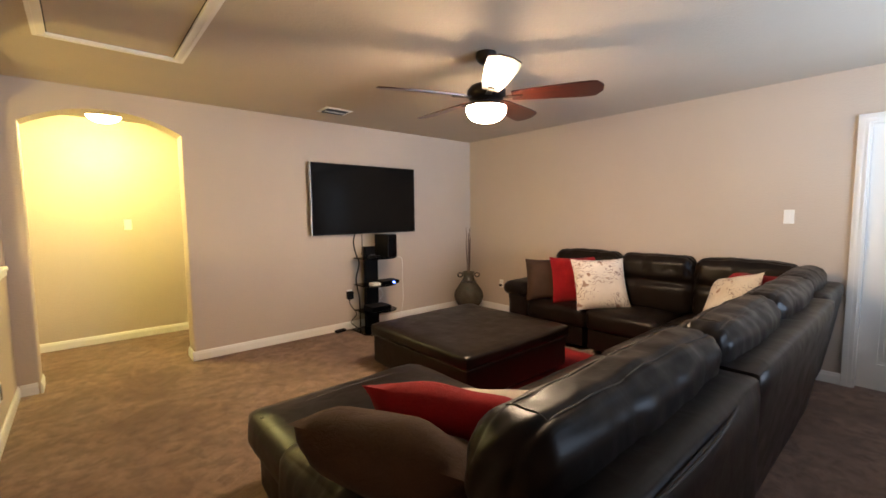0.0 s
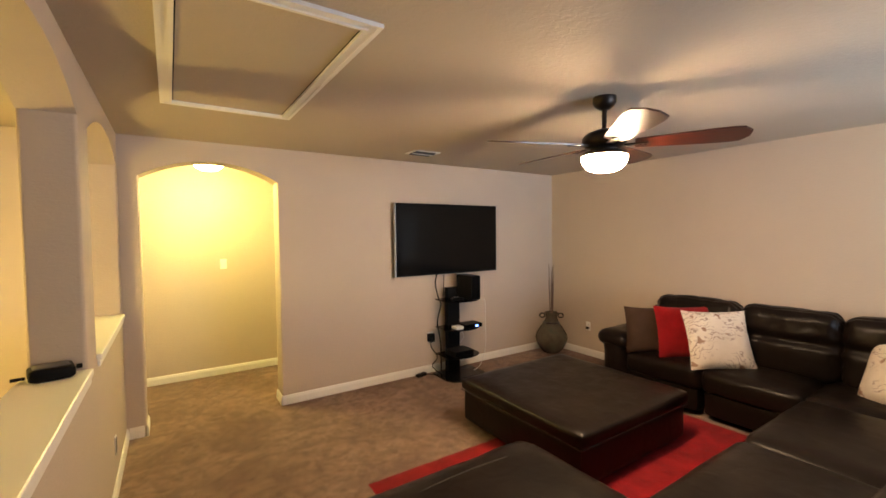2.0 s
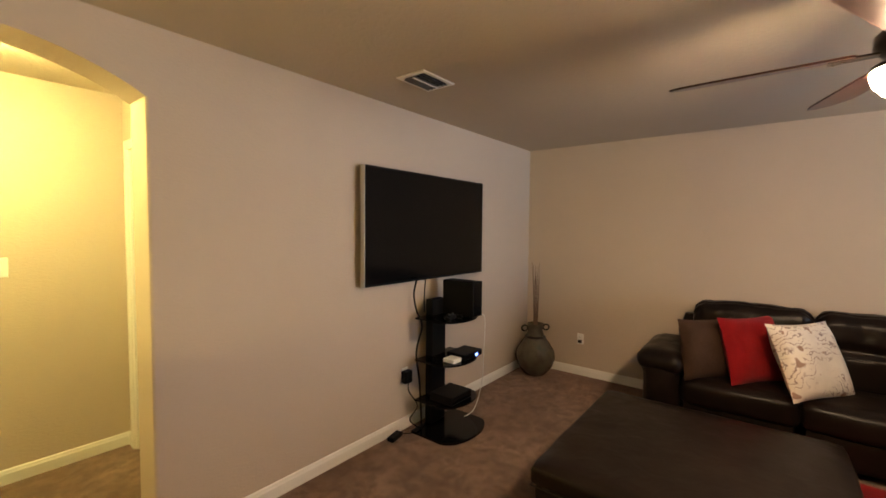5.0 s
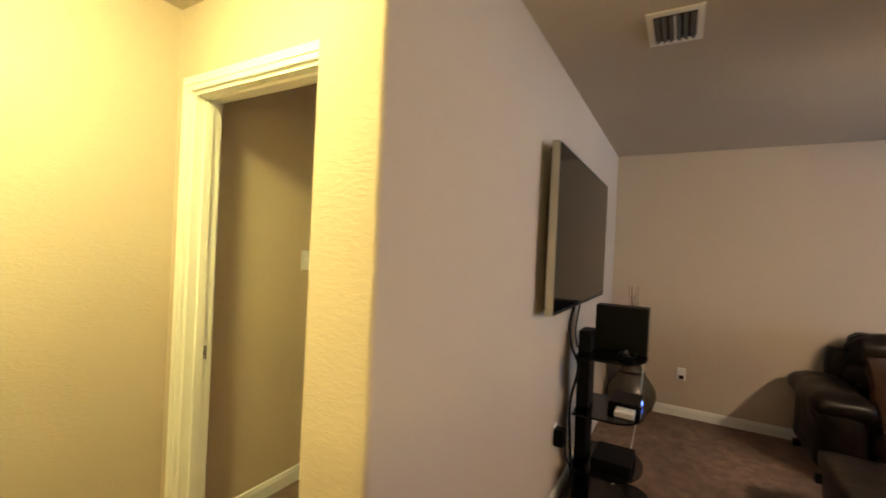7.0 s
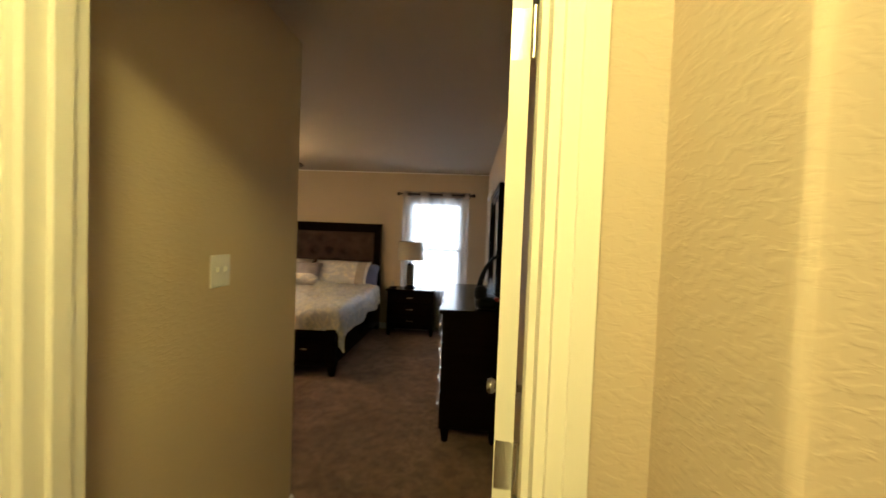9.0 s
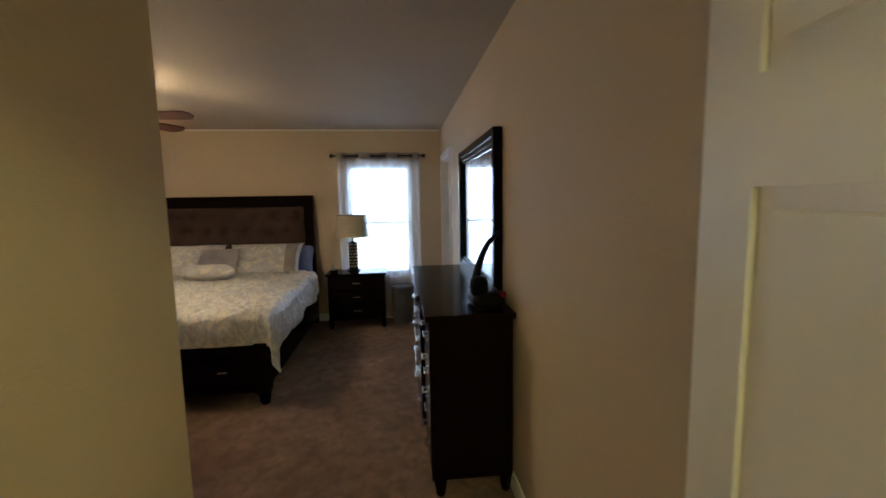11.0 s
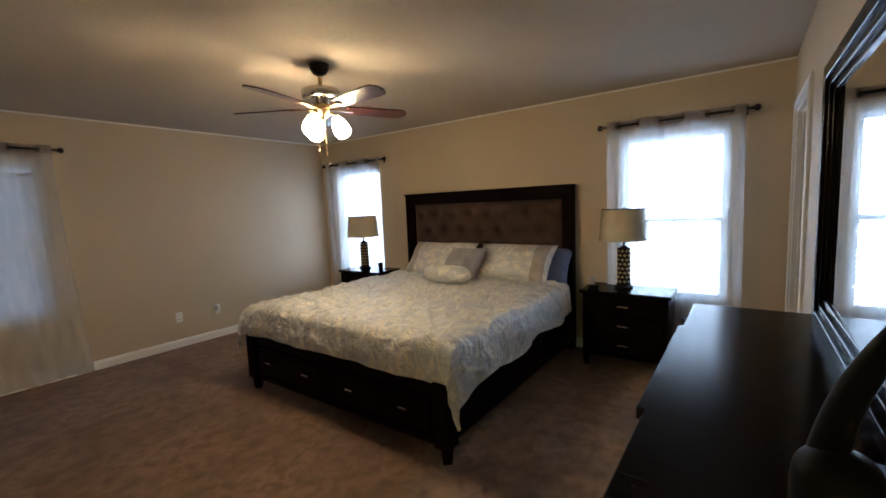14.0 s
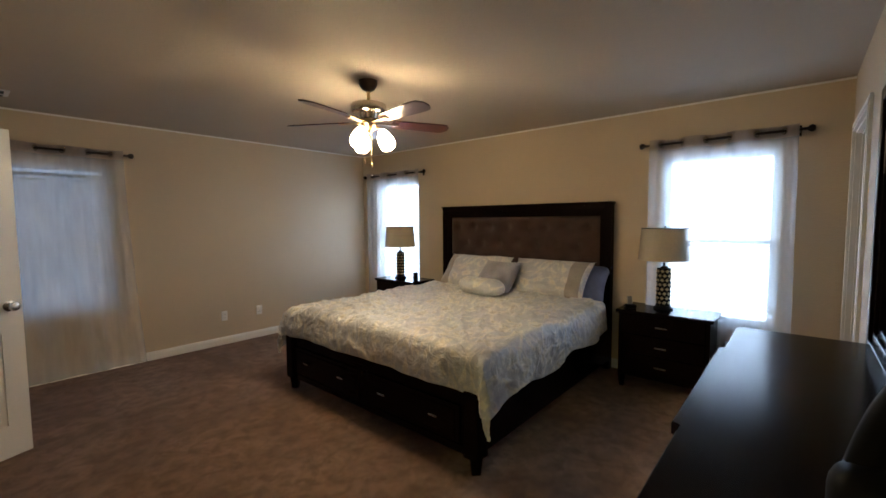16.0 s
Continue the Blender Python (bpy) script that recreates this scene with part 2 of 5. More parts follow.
def pillow_mesh(w, h, t, n=16, seed=0, sag=0.0):
    """A throw pillow in the xz plane, thick along y, standing on z = 0."""
    bm = B()
    grid = {}
    for s in (1, -1):
        for i in range(n + 1):
            for j in range(n + 1):
                u, v = 2 * i / n - 1, 2 * j / n - 1
                if s == -1 and (i in (0, n) or j in (0, n)):
                    grid[s, i, j] = grid[1, i, j]
                    continue
                pin = 1 - 0.07 * (1 - u * u) * abs(v) ** 3
                pinx = 1 - 0.07 * (1 - v * v) * abs(u) ** 3
                th = t / 2 * ((1 - u ** 4) * (1 - v ** 4)) ** 0.5 * (1 - 0.35 * u * u * v * v)
                th *= 1 + 0.22 * noise.noise(Vector((u * 1.6 + seed, v * 1.6, s * 2.0)))
                z = h / 2 + v * pin * h / 2 - sag * (1 - u * u) * max(0, v) * h
                grid[s, i, j] = bm.verts.new((u * pinx * w / 2, s * th, z))
    for s in (1, -1):
        for i in range(n):
            for j in range(n):
                q = [grid[s, i, j], grid[s, i + 1, j], grid[s, i + 1, j + 1], grid[s, i, j + 1]]
                bm.faces.new(q if s == -1 else q[::-1]).smooth = True
    bmesh.ops.recalc_face_normals(bm, faces=bm.faces[:])
    return bm


def wall(name, axis, p0, p1, a0, a1, z0, z1, material, holes=(), label="", bull=()):
    """A wall slab between the planes p0 and p1 across axis, from a0 to a1. holes: (b0, b1, c0, c1, rise); rise arches the head."""
    bm = B()

    def blk(b0, b1, c0, c1, r0=None, r1=None):
        if b1 - b0 < 1e-4 or c1 - c0 < 1e-4:
            return
        lo0, lo1 = (c0, c0) if r0 is None else (r0, r1)
        cs = []
        for p in (p0, p1):
            for a, lo in ((b0, lo0), (b1, lo1)):
                for z in (lo, c1):
                    cs.append(bm.verts.new((p, a, z) if axis == "x" else (a, p, z)))
        for q in ((0, 1, 3, 2), (4, 6, 7, 5), (0, 4, 5, 1), (2, 3, 7, 6), (0, 2, 6, 4), (1, 5, 7, 3)):
            bm.faces.new([cs[k] for k in q])

    at = a0
    rounded = []
    for b0, b1, c0, c1, rise in sorted(holes):
        if rise:
            if c0 > z0:
                blk(at, b0, z0, c0)
            blk(at, b0, c0, c1)
            rounded += [(b0, c0, c1), (b1, c0, c1)]
            blk(at, b0, c1, z1)
        else:
            blk(at, b0, z0, z1)
        blk(b0, b1, z0, c0)
        if rise:
            n = 20
            half, mid = (b1 - b0) / 2, (b0 + b1) / 2
            rad = (half * half + rise * rise) / (2 * rise)
            arch = lambda a: c1 + rise - rad + math.sqrt(max(0, rad * rad - (a - mid) ** 2))
            cols = []
            for p in (p0, p1):
                low = [(b0 + (b1 - b0) * i / n, arch(b0 + (b1 - b0) * i / n)) for i in range(n + 1)]
                cols.append([bm.verts.new((p, q, z) if axis == "x" else (q, p, z)) for q, z in low + [(b1, z1), (b0, z1)]])
            bm.faces.new(cols[0])
            bm.faces.new(cols[1][::-1])
            for i in range(n + 3):
                j = (i + 1) % (n + 3)
                bm.faces.new((cols[0][i], cols[0][j], cols[1][j], cols[1][i]))
        else:
            blk(b0, b1, c1, z1)
        at = b1
    cuts = sorted({z0, z1} | ({z for r in rounded for z in r[1:]} if rounded else set()))
    for zl, zh in zip(cuts, cuts[1:]):
        blk(at, a1, zl, zh)
    if rounded:
        k = 1 if axis == "x" else 0
        es = []
        for e in bm.edges:
            p, q = (v.co for v in e.verts)
            if abs(p.z - q.z) > 0.3 and any(abs(p[k] - a) < 1e-5 and abs(q[k] - a) < 1e-5 and min(p.z, q.z) > zl - 1e-4 and max(p.z, q.z) < zh + 1e-4 for a, zl, zh in rounded):
                es.append(e)
        bmesh.ops.bevel(bm, geom=es, offset=0.016, segments=4, affect="EDGES", profile=0.5)
    bmesh.ops.recalc_face_normals(bm, faces=bm.faces[:])
    ob = part(name, bm, material, smooth=False)
    return tagged(ob, label, "wall", kind="structure")

# ---- structure: living room, hall, bedroom ----
H = 2.44
L_WALL = "beige painted wall with knocked-down plaster texture"
wall("wall_arch", "y", 4.85, 5.07, -0.035, 1.735, 0, H, WALL, [(0.295, 1.36, 0, 2.125, 0.15)], "beige wall with an arched opening to the hall")
wall("wall_tv", "y", 4.85, 4.99, 1.735, 5.085, 0, H, WALL, label=L_WALL)
wall("wall_living_east", "x", 5.085, 5.205, -1.42, 4.948, 0, H, WALL, [(-0.15, 0.63, 0, 2.03, 0)], L_WALL)
wall("wall_living_south", "y", -1.42, -1.30, -0.035, 5.083, 0, H, WALL, [(2.7, 4.5, 0.75, 2.05, 0)], L_WALL)
wall("wall_ledge", "x", -0.035, 0.165, -1.298, 4.848, 0, H, WALL,
     [(1.85, 3.17, 1.0, 2.18, 0.14), (3.45, 4.77, 1.0, 2.18, 0.14)], "beige half wall with two arched openings above a ledge")
wall("wall_stair_west", "x", -2.32, -2.20, -1.42, 6.33, -1.5, H, WALL, label=L_WALL)
wall("wall_stair_south", "y", -1.42, -1.30, -2.198, -0.037, -1.5, H, WALL, label=L_WALL)
wall("wall_stair_north", "y", 4.992, 5.10, -2.198, -0.037, -1.5, H, WALL, label=L_WALL)
wall("wall_hall_west", "x", 0.02, 0.12, 5.072, 6.208, 0, H, WALL, label=L_WALL)
wall("wall_hall_north", "y", 6.21, 6.33, -2.198, 1.625, 0, H, WALL, label="beige hall wall lit by a ceiling lamp")
wall("wall_hall_east", "x", 1.625, 1.735, 5.07, 6.33, 0, H, WALL, [(5.225, 6.085, 0, 2.06, 0)], L_WALL)
wall("wall_bed_south", "y", 4.992, 5.085, 1.737, 7.43, 0, H, WALL_BED, [(6.42, 7.22, 0, 2.03, 0)], "sand painted bedroom wall beside the dresser")
wall("wall_bed_passage", "y", 6.24, 6.35, 1.737, 3.10, 0, H, WALL_BED, label="sand painted wall with a light switch")
wall("wall_bed_closet", "x", 2.98, 3.10, 6.352, 7.35, 0, H, WALL_BED, label="sand painted bedroom wall")
wall("wall_bed_return", "y", 7.352, 7.45, 2.68, 3.10, 0, H, WALL_BED, label="sand painted bedroom wall")
wall("wall_bed_west", "x", 2.68, 2.78, 7.452, 10.508, 0, H, WALL_BED, [(7.95, 8.73, 0, 2.04, 0)], "sand painted bedroom wall")
wall("wall_bed_north", "y", 10.51, 10.65, 2.68, 7.43, 0, H, WALL_BED, [(3.46, 4.31, 0.62, 2.02, 0)], "sand painted bedroom wall with a window")
wall("wall_bed_east", "x", 7.43, 7.57, 4.992, 10.65, 0, H, WALL_BED,
     [(5.46, 6.31, 0.56, 2.03, 0), (9.33, 10.18, 0.56, 2.03, 0)], "sand painted wall behind the bed with two windows")
wall("wall_bath", "y", 3.80, 3.90, 5.207, 7.57, 0, H, WALL_BED, label="plain wall of the room beyond the doorway")
wall("wall_bath_east", "x", 7.47, 7.57, 3.902, 4.99, 0, H, WALL_BED, label="plain wall of the room beyond the doorway")
wall("wall_west_room", "x", 1.68, 1.78, 7.352, 9.50, 0, H, WALL_BED, label="plain wall of the room beyond the doorway")
wall("wall_west_room_north", "y", 9.40, 9.50, 1.782, 2.678, 0, H, WALL_BED, label="plain wall of the room beyond the doorway")
wall("wall_west_room_south", "y", 7.352, 7.45, 1.782, 2.678, 0, H, WALL_BED, label="plain wall of the room beyond the doorway")


def slab(name, material, label, category, z0, z1, rects, bev=0):
    bm = B()
    for x0, x1, y0, y1 in rects:
        box(bm, x0, x1, y0, y1, z0, z1)
    return tagged(part(name, bm, material, smooth=False), label, category, kind="structure")


slab("floor", CARPET, "tan mottled wall-to-wall carpet", "carpet", -0.2, 0.0, [(-0.035, 5.3, -1.42, 5.0), (-0.035, 1.65, 5.0, 6.35), (1.65, 7.6, 5.0, 10.65), (5.3, 7.6, 3.8, 5.0)])
slab("floor_stair", CARPET, "tan carpet of the stairwell below", "carpet", -1.7, -1.5, [(-2.32, -0.035, -1.42, 6.35)])
slab("ceiling", CEIL, "beige painted textured ceiling", "ceiling", H, H + 0.15, [(-2.32, 7.6, -1.42, 10.65)])


def extrude_profile(profile, axis, a0, a1, plane, side, bm):
    """A strip of moulding: profile of (out, up) pairs run along a wall."""
    ends = []
    for a in (a0, a1):
        ends.append([bm.verts.new((plane + side * o, a, u) if axis == "x" else (a, plane + side * o, u)) for o, u in profile])
    n = len(profile)
    for i in range(n):
        j = (i + 1) % n
        bm.faces.new((ends[0][i], ends[0][j], ends[1][j], ends[1][i]))
    bm.faces.new(ends[0])
    bm.faces.new(ends[1][::-1])


BASE = [(0, 0), (0.014, 0), (0.014, 0.062), (0.010, 0.074), (0.009, 0.082), (0.004, 0.090), (0, 0.090)]


def baseboard(name, axis, plane, side, runs):
    bm = B()
    for a0, a1 in runs:
        extrude_profile(BASE, axis, a0, a1, plane, side, bm)
    bmesh.ops.recalc_face_normals(bm, faces=bm.faces[:])
    return tagged(part(name, bm, TRIM, smooth=False), "white painted moulded baseboard", "baseboard", kind="structure")


baseboard("baseboard", "y", 4.85, -1, [(0.18, 0.281), (1.346, 5.085)])
baseboard("baseboard", "x", 5.085, -1, [(0.695, 4.836), (-1.30, -0.215)])
baseboard("baseboard", "x", 0.165, 1, [(-1.30, 4.85)])
baseboard("baseboard", "x", 1.36, -1, [(4.836, 5.07)])
baseboard("baseboard", "x", 0.295, 1, [(4.836, 5.07)])
baseboard("baseboard", "y", 6.21, -1, [(0.12, 1.625)])
baseboard("baseboard", "x", 1.625, -1, [(5.07, 5.162), (6.149, 6.196)])
baseboard("baseboard", "y", 6.24, -1, [(1.755, 3.114)])
baseboard("baseboard", "x", 3.10, 1, [(6.226, 7.45)])
baseboard("baseboard", "y", 10.51, -1, [(2.78, 7.43)])
baseboard("baseboard", "x", 7.43, -1, [(5.085, 10.496)])
baseboard("baseboard", "y", 5.085, 1, [(1.755, 6.357), (7.283, 7.416)])
baseboard("baseboard", "x", 2.78, 1, [(7.46, 7.886), (8.794, 10.496)])

CAS = 0.062


def casing(name, axis, plane, side, a0, a1, top, label="white painted moulded door casing"):
    """Door trim on one face of a wall: two legs and a head, with a stepped face."""
    bm = B()
    prof = [(0.0, 0.010), (0.012, 0.018), (0.026, 0.013), (0.044, 0.019), (CAS, 0.015)]

    def bar(lo, hi, z0, z1, th):
        p, q = sorted((plane, plane + side * th))
        box(bm, *((p, q, lo, hi, z0, z1) if axis == "x" else (lo, hi, p, q, z0, z1)))

    for (i0, _), (i1, th) in zip(prof, prof[1:]):
        bar(a0 - i1, a0 - i0, 0, top + i1, th)
        bar(a1 + i0, a1 + i1, 0, top + i1, th)
        bar(a0 - i0, a1 + i0, top + i0, top + i1, th)
    return tagged(part(name, bm, TRIM, smooth=False), label, "door casing", kind="structure")


def jambs(name, axis, p0, p1, a0, a1, top, stop=0.5):
    """The lining of a doorway, with its stop."""
    bm = B()
    t = 0.016
    mid = p0 + (p1 - p0) * stop

    def bar(q0, q1, lo, hi, z0, z1):
        box(bm, *((q0, q1, lo, hi, z0, z1) if axis == "x" else (lo, hi, q0, q1, z0, z1)))

    bar(p0 - 0.002, p1 + 0.002, a0, a0 + t, 0, top)
    bar(p0 - 0.002, p1 + 0.002, a1 - t, a1, 0, top)
    bar(p0 - 0.002, p1 + 0.002, a0 + t, a1 - t, top - t, top)
    bar(mid - 0.018, mid + 0.018, a0 + t, a0 + t + 0.011, 0, top - t)
    bar(mid - 0.018, mid + 0.018, a1 - t - 0.011, a1 - t, 0, top - t)
    bar(mid - 0.018, mid + 0.018, a0 + t + 0.011, a1 - t - 0.011, top - t - 0.011, top - t)
    return tagged(part(name, bm, TRIM, smooth=False), "white painted door lining", "door frame", kind="structure")


casing("door_casing", "x", 1.625, -1, 5.225, 6.085, 2.06)
casing("door_casing", "x", 1.735, 1, 5.225, 6.085, 2.06)
jambs("door_frame", "x", 1.625, 1.735, 5.225, 6.085, 2.06)
casing("door_casing", "x", 5.085, -1, -0.15, 0.63, 2.03)
jambs("door_frame", "x", 5.085, 5.205, -0.15, 0.63, 2.03, 0.7)
casing("door_casing", "y", 5.085, 1, 6.42, 7.22, 2.03)
jambs("door_frame", "y", 4.992, 5.085, 6.42, 7.22, 2.03)
casing("door_casing", "x", 2.78, 1, 7.95, 8.73, 2.04)
jambs("door_frame", "x", 2.68, 2.78, 7.95, 8.73, 2.04)


def ledge_cap(y0, y1):
    bm = box(B(), -0.055, 0.187, y0 + 0.003, y1 - 0.003, 1.0, 1.032, 0.006)
    box(bm, 0.166, 0.178, y0 + 0.003, y1 - 0.003, 0.965, 1.0, 0.003)
    tagged(part("trim", bm, TRIM), "white painted wooden ledge cap on the half wall", "ledge", kind="structure")


ledge_cap(1.85, 3.17)
ledge_cap(3.45, 4.77)
# thin white strips just under the ceiling on the east and north walls
tagged(part("trim", boxes((7.427, 7.43, 5.085, 10.51, H - 0.016, H), (2.78, 7.4268, 10.507, 10.51, H - 0.016, H)), TRIM, smooth=False), "narrow white line along the top of the bedroom walls", "trim", kind="structure")


def door_leaf(name, label, w, h, m, knob_side=1, hinges=False):
    """A six-panel hollow door: hinge edge on the local z axis, leaf along +x, thick along y."""
    d = thing(name, label, "door", m, kind="structure")
    t = 0.035
    cols = [(0.11, w / 2 - 0.045), (w / 2 + 0.045, w - 0.11)]
    rws = [(0.20, 0.78), (0.98, 1.52), (1.66, h - 0.11)]
    bm = B()
    xs = [0, cols[0][0], cols[0][1], cols[1][0], cols[1][1], w]
    box(bm, 0, xs[1], 0, t, 0, h)
    box(bm, xs[2], xs[3], 0, t, 0, h)
    box(bm, xs[4], w, 0, t, 0, h)
    zs = [0] + [z for r in rws for z in r] + [h]
    for c0, c1 in cols:
        for k in range(0, 8, 2):
            box(bm, c0, c1, 0, t, zs[k], zs[k + 1])
    part("leaf", bm, TRIM, d, smooth=False)
    for c0, c1 in cols:
        for z0, z1 in rws:
            pb = box(B(), c0 + 0.0005, c1 - 0.0005, 0.009, t - 0.009, z0, z1)
            box(pb, c0 + 0.028, c1 - 0.028, 0.003, t - 0.003, z0 + 0.028, z1 - 0.028, 0.005, 1)
            part("panel", pb, TRIM, d, smooth=False)
    for s in (-1, 1):
        y = -0.0 if s < 0 else t
        kb = lathe([(0.0, 0.0), (0.032, 0.0), (0.032, 0.006), (0.013, 0.010), (0.011, 0.030), (0.024, 0.040), (0.029, 0.052), (0.024, 0.066), (0.0, 0.070)], 20)
        part("knob", kb, CHROME, d, "satin nickel door knob", m=pose(w - 0.065, y, 0.94, 90 if s < 0 else -90))
    if hinges:
        for z in (0.22, 1.02, 1.80):
            hb = lathe([(0.0, 0), (0.007, 0), (0.007, 0.09), (0.0, 0.09)], 10, c=(-0.004, -0.006, z))
            box(hb, 0.0, 0.002, 0.002, t - 0.002, z, z + 0.09)
            part("hinge", hb, CHROME, d, "satin nickel hinge")
    return d


door_leaf("door_1", "white six-panel bedroom door standing open", 0.82, 2.03, pose(1.752, 5.256, 0.01, 0, 0, -7.0), hinges=True)
door_leaf("door_2", "white six-panel closet door, closed", 0.745, 2.005, pose(5.115, 0.612, 0.01, 0, 0, -90))
door_leaf("door_3", "white six-panel door standing ajar in the bedroom", 0.77, 2.02, pose(2.822, 8.745, 0.01, 0, 0, 23.0), hinges=True)

# ---- lamps ----
BOWL = glow("lit_glass_bowl", (1.0, 0.74, 0.46), 290.0)
SHADE_LIT = glow("lit_glass_shade", (1.0, 0.70, 0.35), 125.0)
BULB_LIT = glow("lit_bulb", (1.0, 0.70, 0.36), 480.0)
HALL_LIT = glow("lit_glass_hall", (1.0, 0.86, 0.29), 235.0)
STAIR_LIT = glow("lit_glass_stair", (1.0, 0.76, 0.24), 330.0)


def hall_lamp(label, material, m):
    d = thing("ceiling_lamp", label, "ceiling lamp", m)
    part("canopy", lathe([(0.0, 0.0), (0.065, 0.0), (0.065, -0.015), (0.045, -0.03), (0.0, -0.03)], 24), BRONZE, d, "bronze canopy")
    part("rim", lathe([(0.0, -0.03), (0.04, -0.03), (0.145, -0.048), (0.15, -0.058), (0.145, -0.068), (0.0, -0.068)], 32), BRONZE, d, "bronze rim")
    part("glass_bowl", lathe([(0.14, -0.069), (0.137, -0.093), (0.115, -0.128), (0.07, -0.153), (0.0, -0.163)], 32), material, d, "lit frosted glass bowl")
    return d


hall_lamp("lit frosted glass ceiling lamp in the hall", HALL_LIT, pose(0.84, 5.48, H))
sl = thing("pendant_lamp", "lit glass globe pendant hanging in the stairwell", "pendant lamp", pose(-1.35, 3.5, H))
part("canopy", lathe([(0, 0), (0.06, 0), (0.055, -0.02), (0, -0.02)], 20), BRONZE, sl)
part("rod", lathe([(0, -0.02), (0.006, -0.02), (0.006, -1.22), (0, -1.22)], 8), BRONZE, sl)
part("glass_globe", lathe([(0, -1.2205), (0.04, -1.225), (0.085, -1.27), (0.09, -1.31), (0.07, -1.365), (0.03, -1.39), (0, -1.395)], 24), STAIR_LIT, sl, "lit frosted glass globe")


def blade_mesh(length, w0, w1, t=0.008):
    """A fan blade along +x: narrow root, rounded broad tip."""
    bm = B()
    n = 14
    top, bot = [], []
    for i in range(n + 1):
        u = i / n
        w = w0 + (w1 - w0) * min(1, u * 1.35) ** 0.8
        tip = 1.0 if u < 0.84 else max(0.0, 1 - ((u - 0.84) / 0.16) ** 3.2) ** (1 / 2.2)
        hw = w / 2 * max(tip, 0.35)
        top.append((bm.verts.new((u * length, -hw, t)), bm.verts.new((u * length, hw, t))))
        bot.append((bm.verts.new((u * length, -hw, 0)), bm.verts.new((u * length, hw, 0))))
    for i in range(n):
        bm.faces.new((top[i][0], top[i + 1][0], top[i + 1][1], top[i][1]))
        bm.faces.new((bot[i][1], bot[i + 1][1], bot[i + 1][0], bot[i][0]))
        bm.faces.new((bot[i][0], bot[i + 1][0], top[i + 1][0], top[i][0]))
        bm.faces.new((top[i][1], top[i + 1][1], bot[i + 1][1], bot[i][1]))
    bm.faces.new((bot[0][1], bot[0][0], top[0][0], top[0][1]))
    bm.faces.new((top[n][1], top[n][0], bot[n][0], bot[n][1]))
    bmesh.ops.recalc_face_normals(bm, faces=bm.faces[:])
    return bm


FAN_A = 15


def living_fan():
    d = thing("ceiling_fan", "bronze ceiling fan with cherry blades and a lit glass bowl", "ceiling fan", pose(2.71, 2.29, H))
    part("canopy", lathe([(0.0, 0.0), (0.068, 0.0), (0.068, -0.035), (0.055, -0.055), (0.028, -0.075), (0.0, -0.075)], 28), BRONZE, d)
    part("downrod", lathe([(0.0, -0.06), (0.014, -0.06), (0.014, -0.215), (0.0, -0.215)], 14), BRONZE, d)
    part("motor", lathe([(0.0, -0.1900), (0.05, -0.1950), (0.105, -0.2150), (0.128, -0.2400), (0.13, -0.2750), (0.11, -0.3000), (0.085, -0.3100), (0.085, -0.3350), (0.0, -0.3350)], 32), BRONZE, d)
    part("bowl_ring", lathe([(0.0, -0.3300), (0.120, -0.3300), (0.135, -0.3400), (0.135, -0.3530), (0.0, -0.3530)], 32), BRONZE, d)
    part("glass_bowl", lathe([(0.131, -0.3535), (0.133, -0.3700), (0.122, -0.4000), (0.098, -0.4270), (0.06, -0.4430), (0.0, -0.4490)], 32), BOWL, d, "lit frosted glass bowl")
    for k in range(5):
        a = FAN_A + 72 * k
        arm = boxes((0.09, 0.24, -0.022, 0.022, -0.297, -0.289), bev=0.003)
        for x, y in ((0.20, 0.0), (0.225, 0.014), (0.225, -0.014)):
            lathe([(0.0, -0.3000), (0.005, -0.3000), (0.005, -0.2970), (0.0, -0.2970)], 8, arm, (x, y, 0))
        part("blade_arm", arm, BRONZE, d, m=pose(0, 0, 0, 0, 0, a))
        b = part("blade", blade_mesh(0.565, 0.105, 0.182), CHERRY, d, "glossy cherry wood blade", m=pose(0, 0, 0, 0, 0, a) @ pose(0.17, 0, -0.290, -13, 0, 0))
    return d


living_fan()


BED_FAN_A = -24


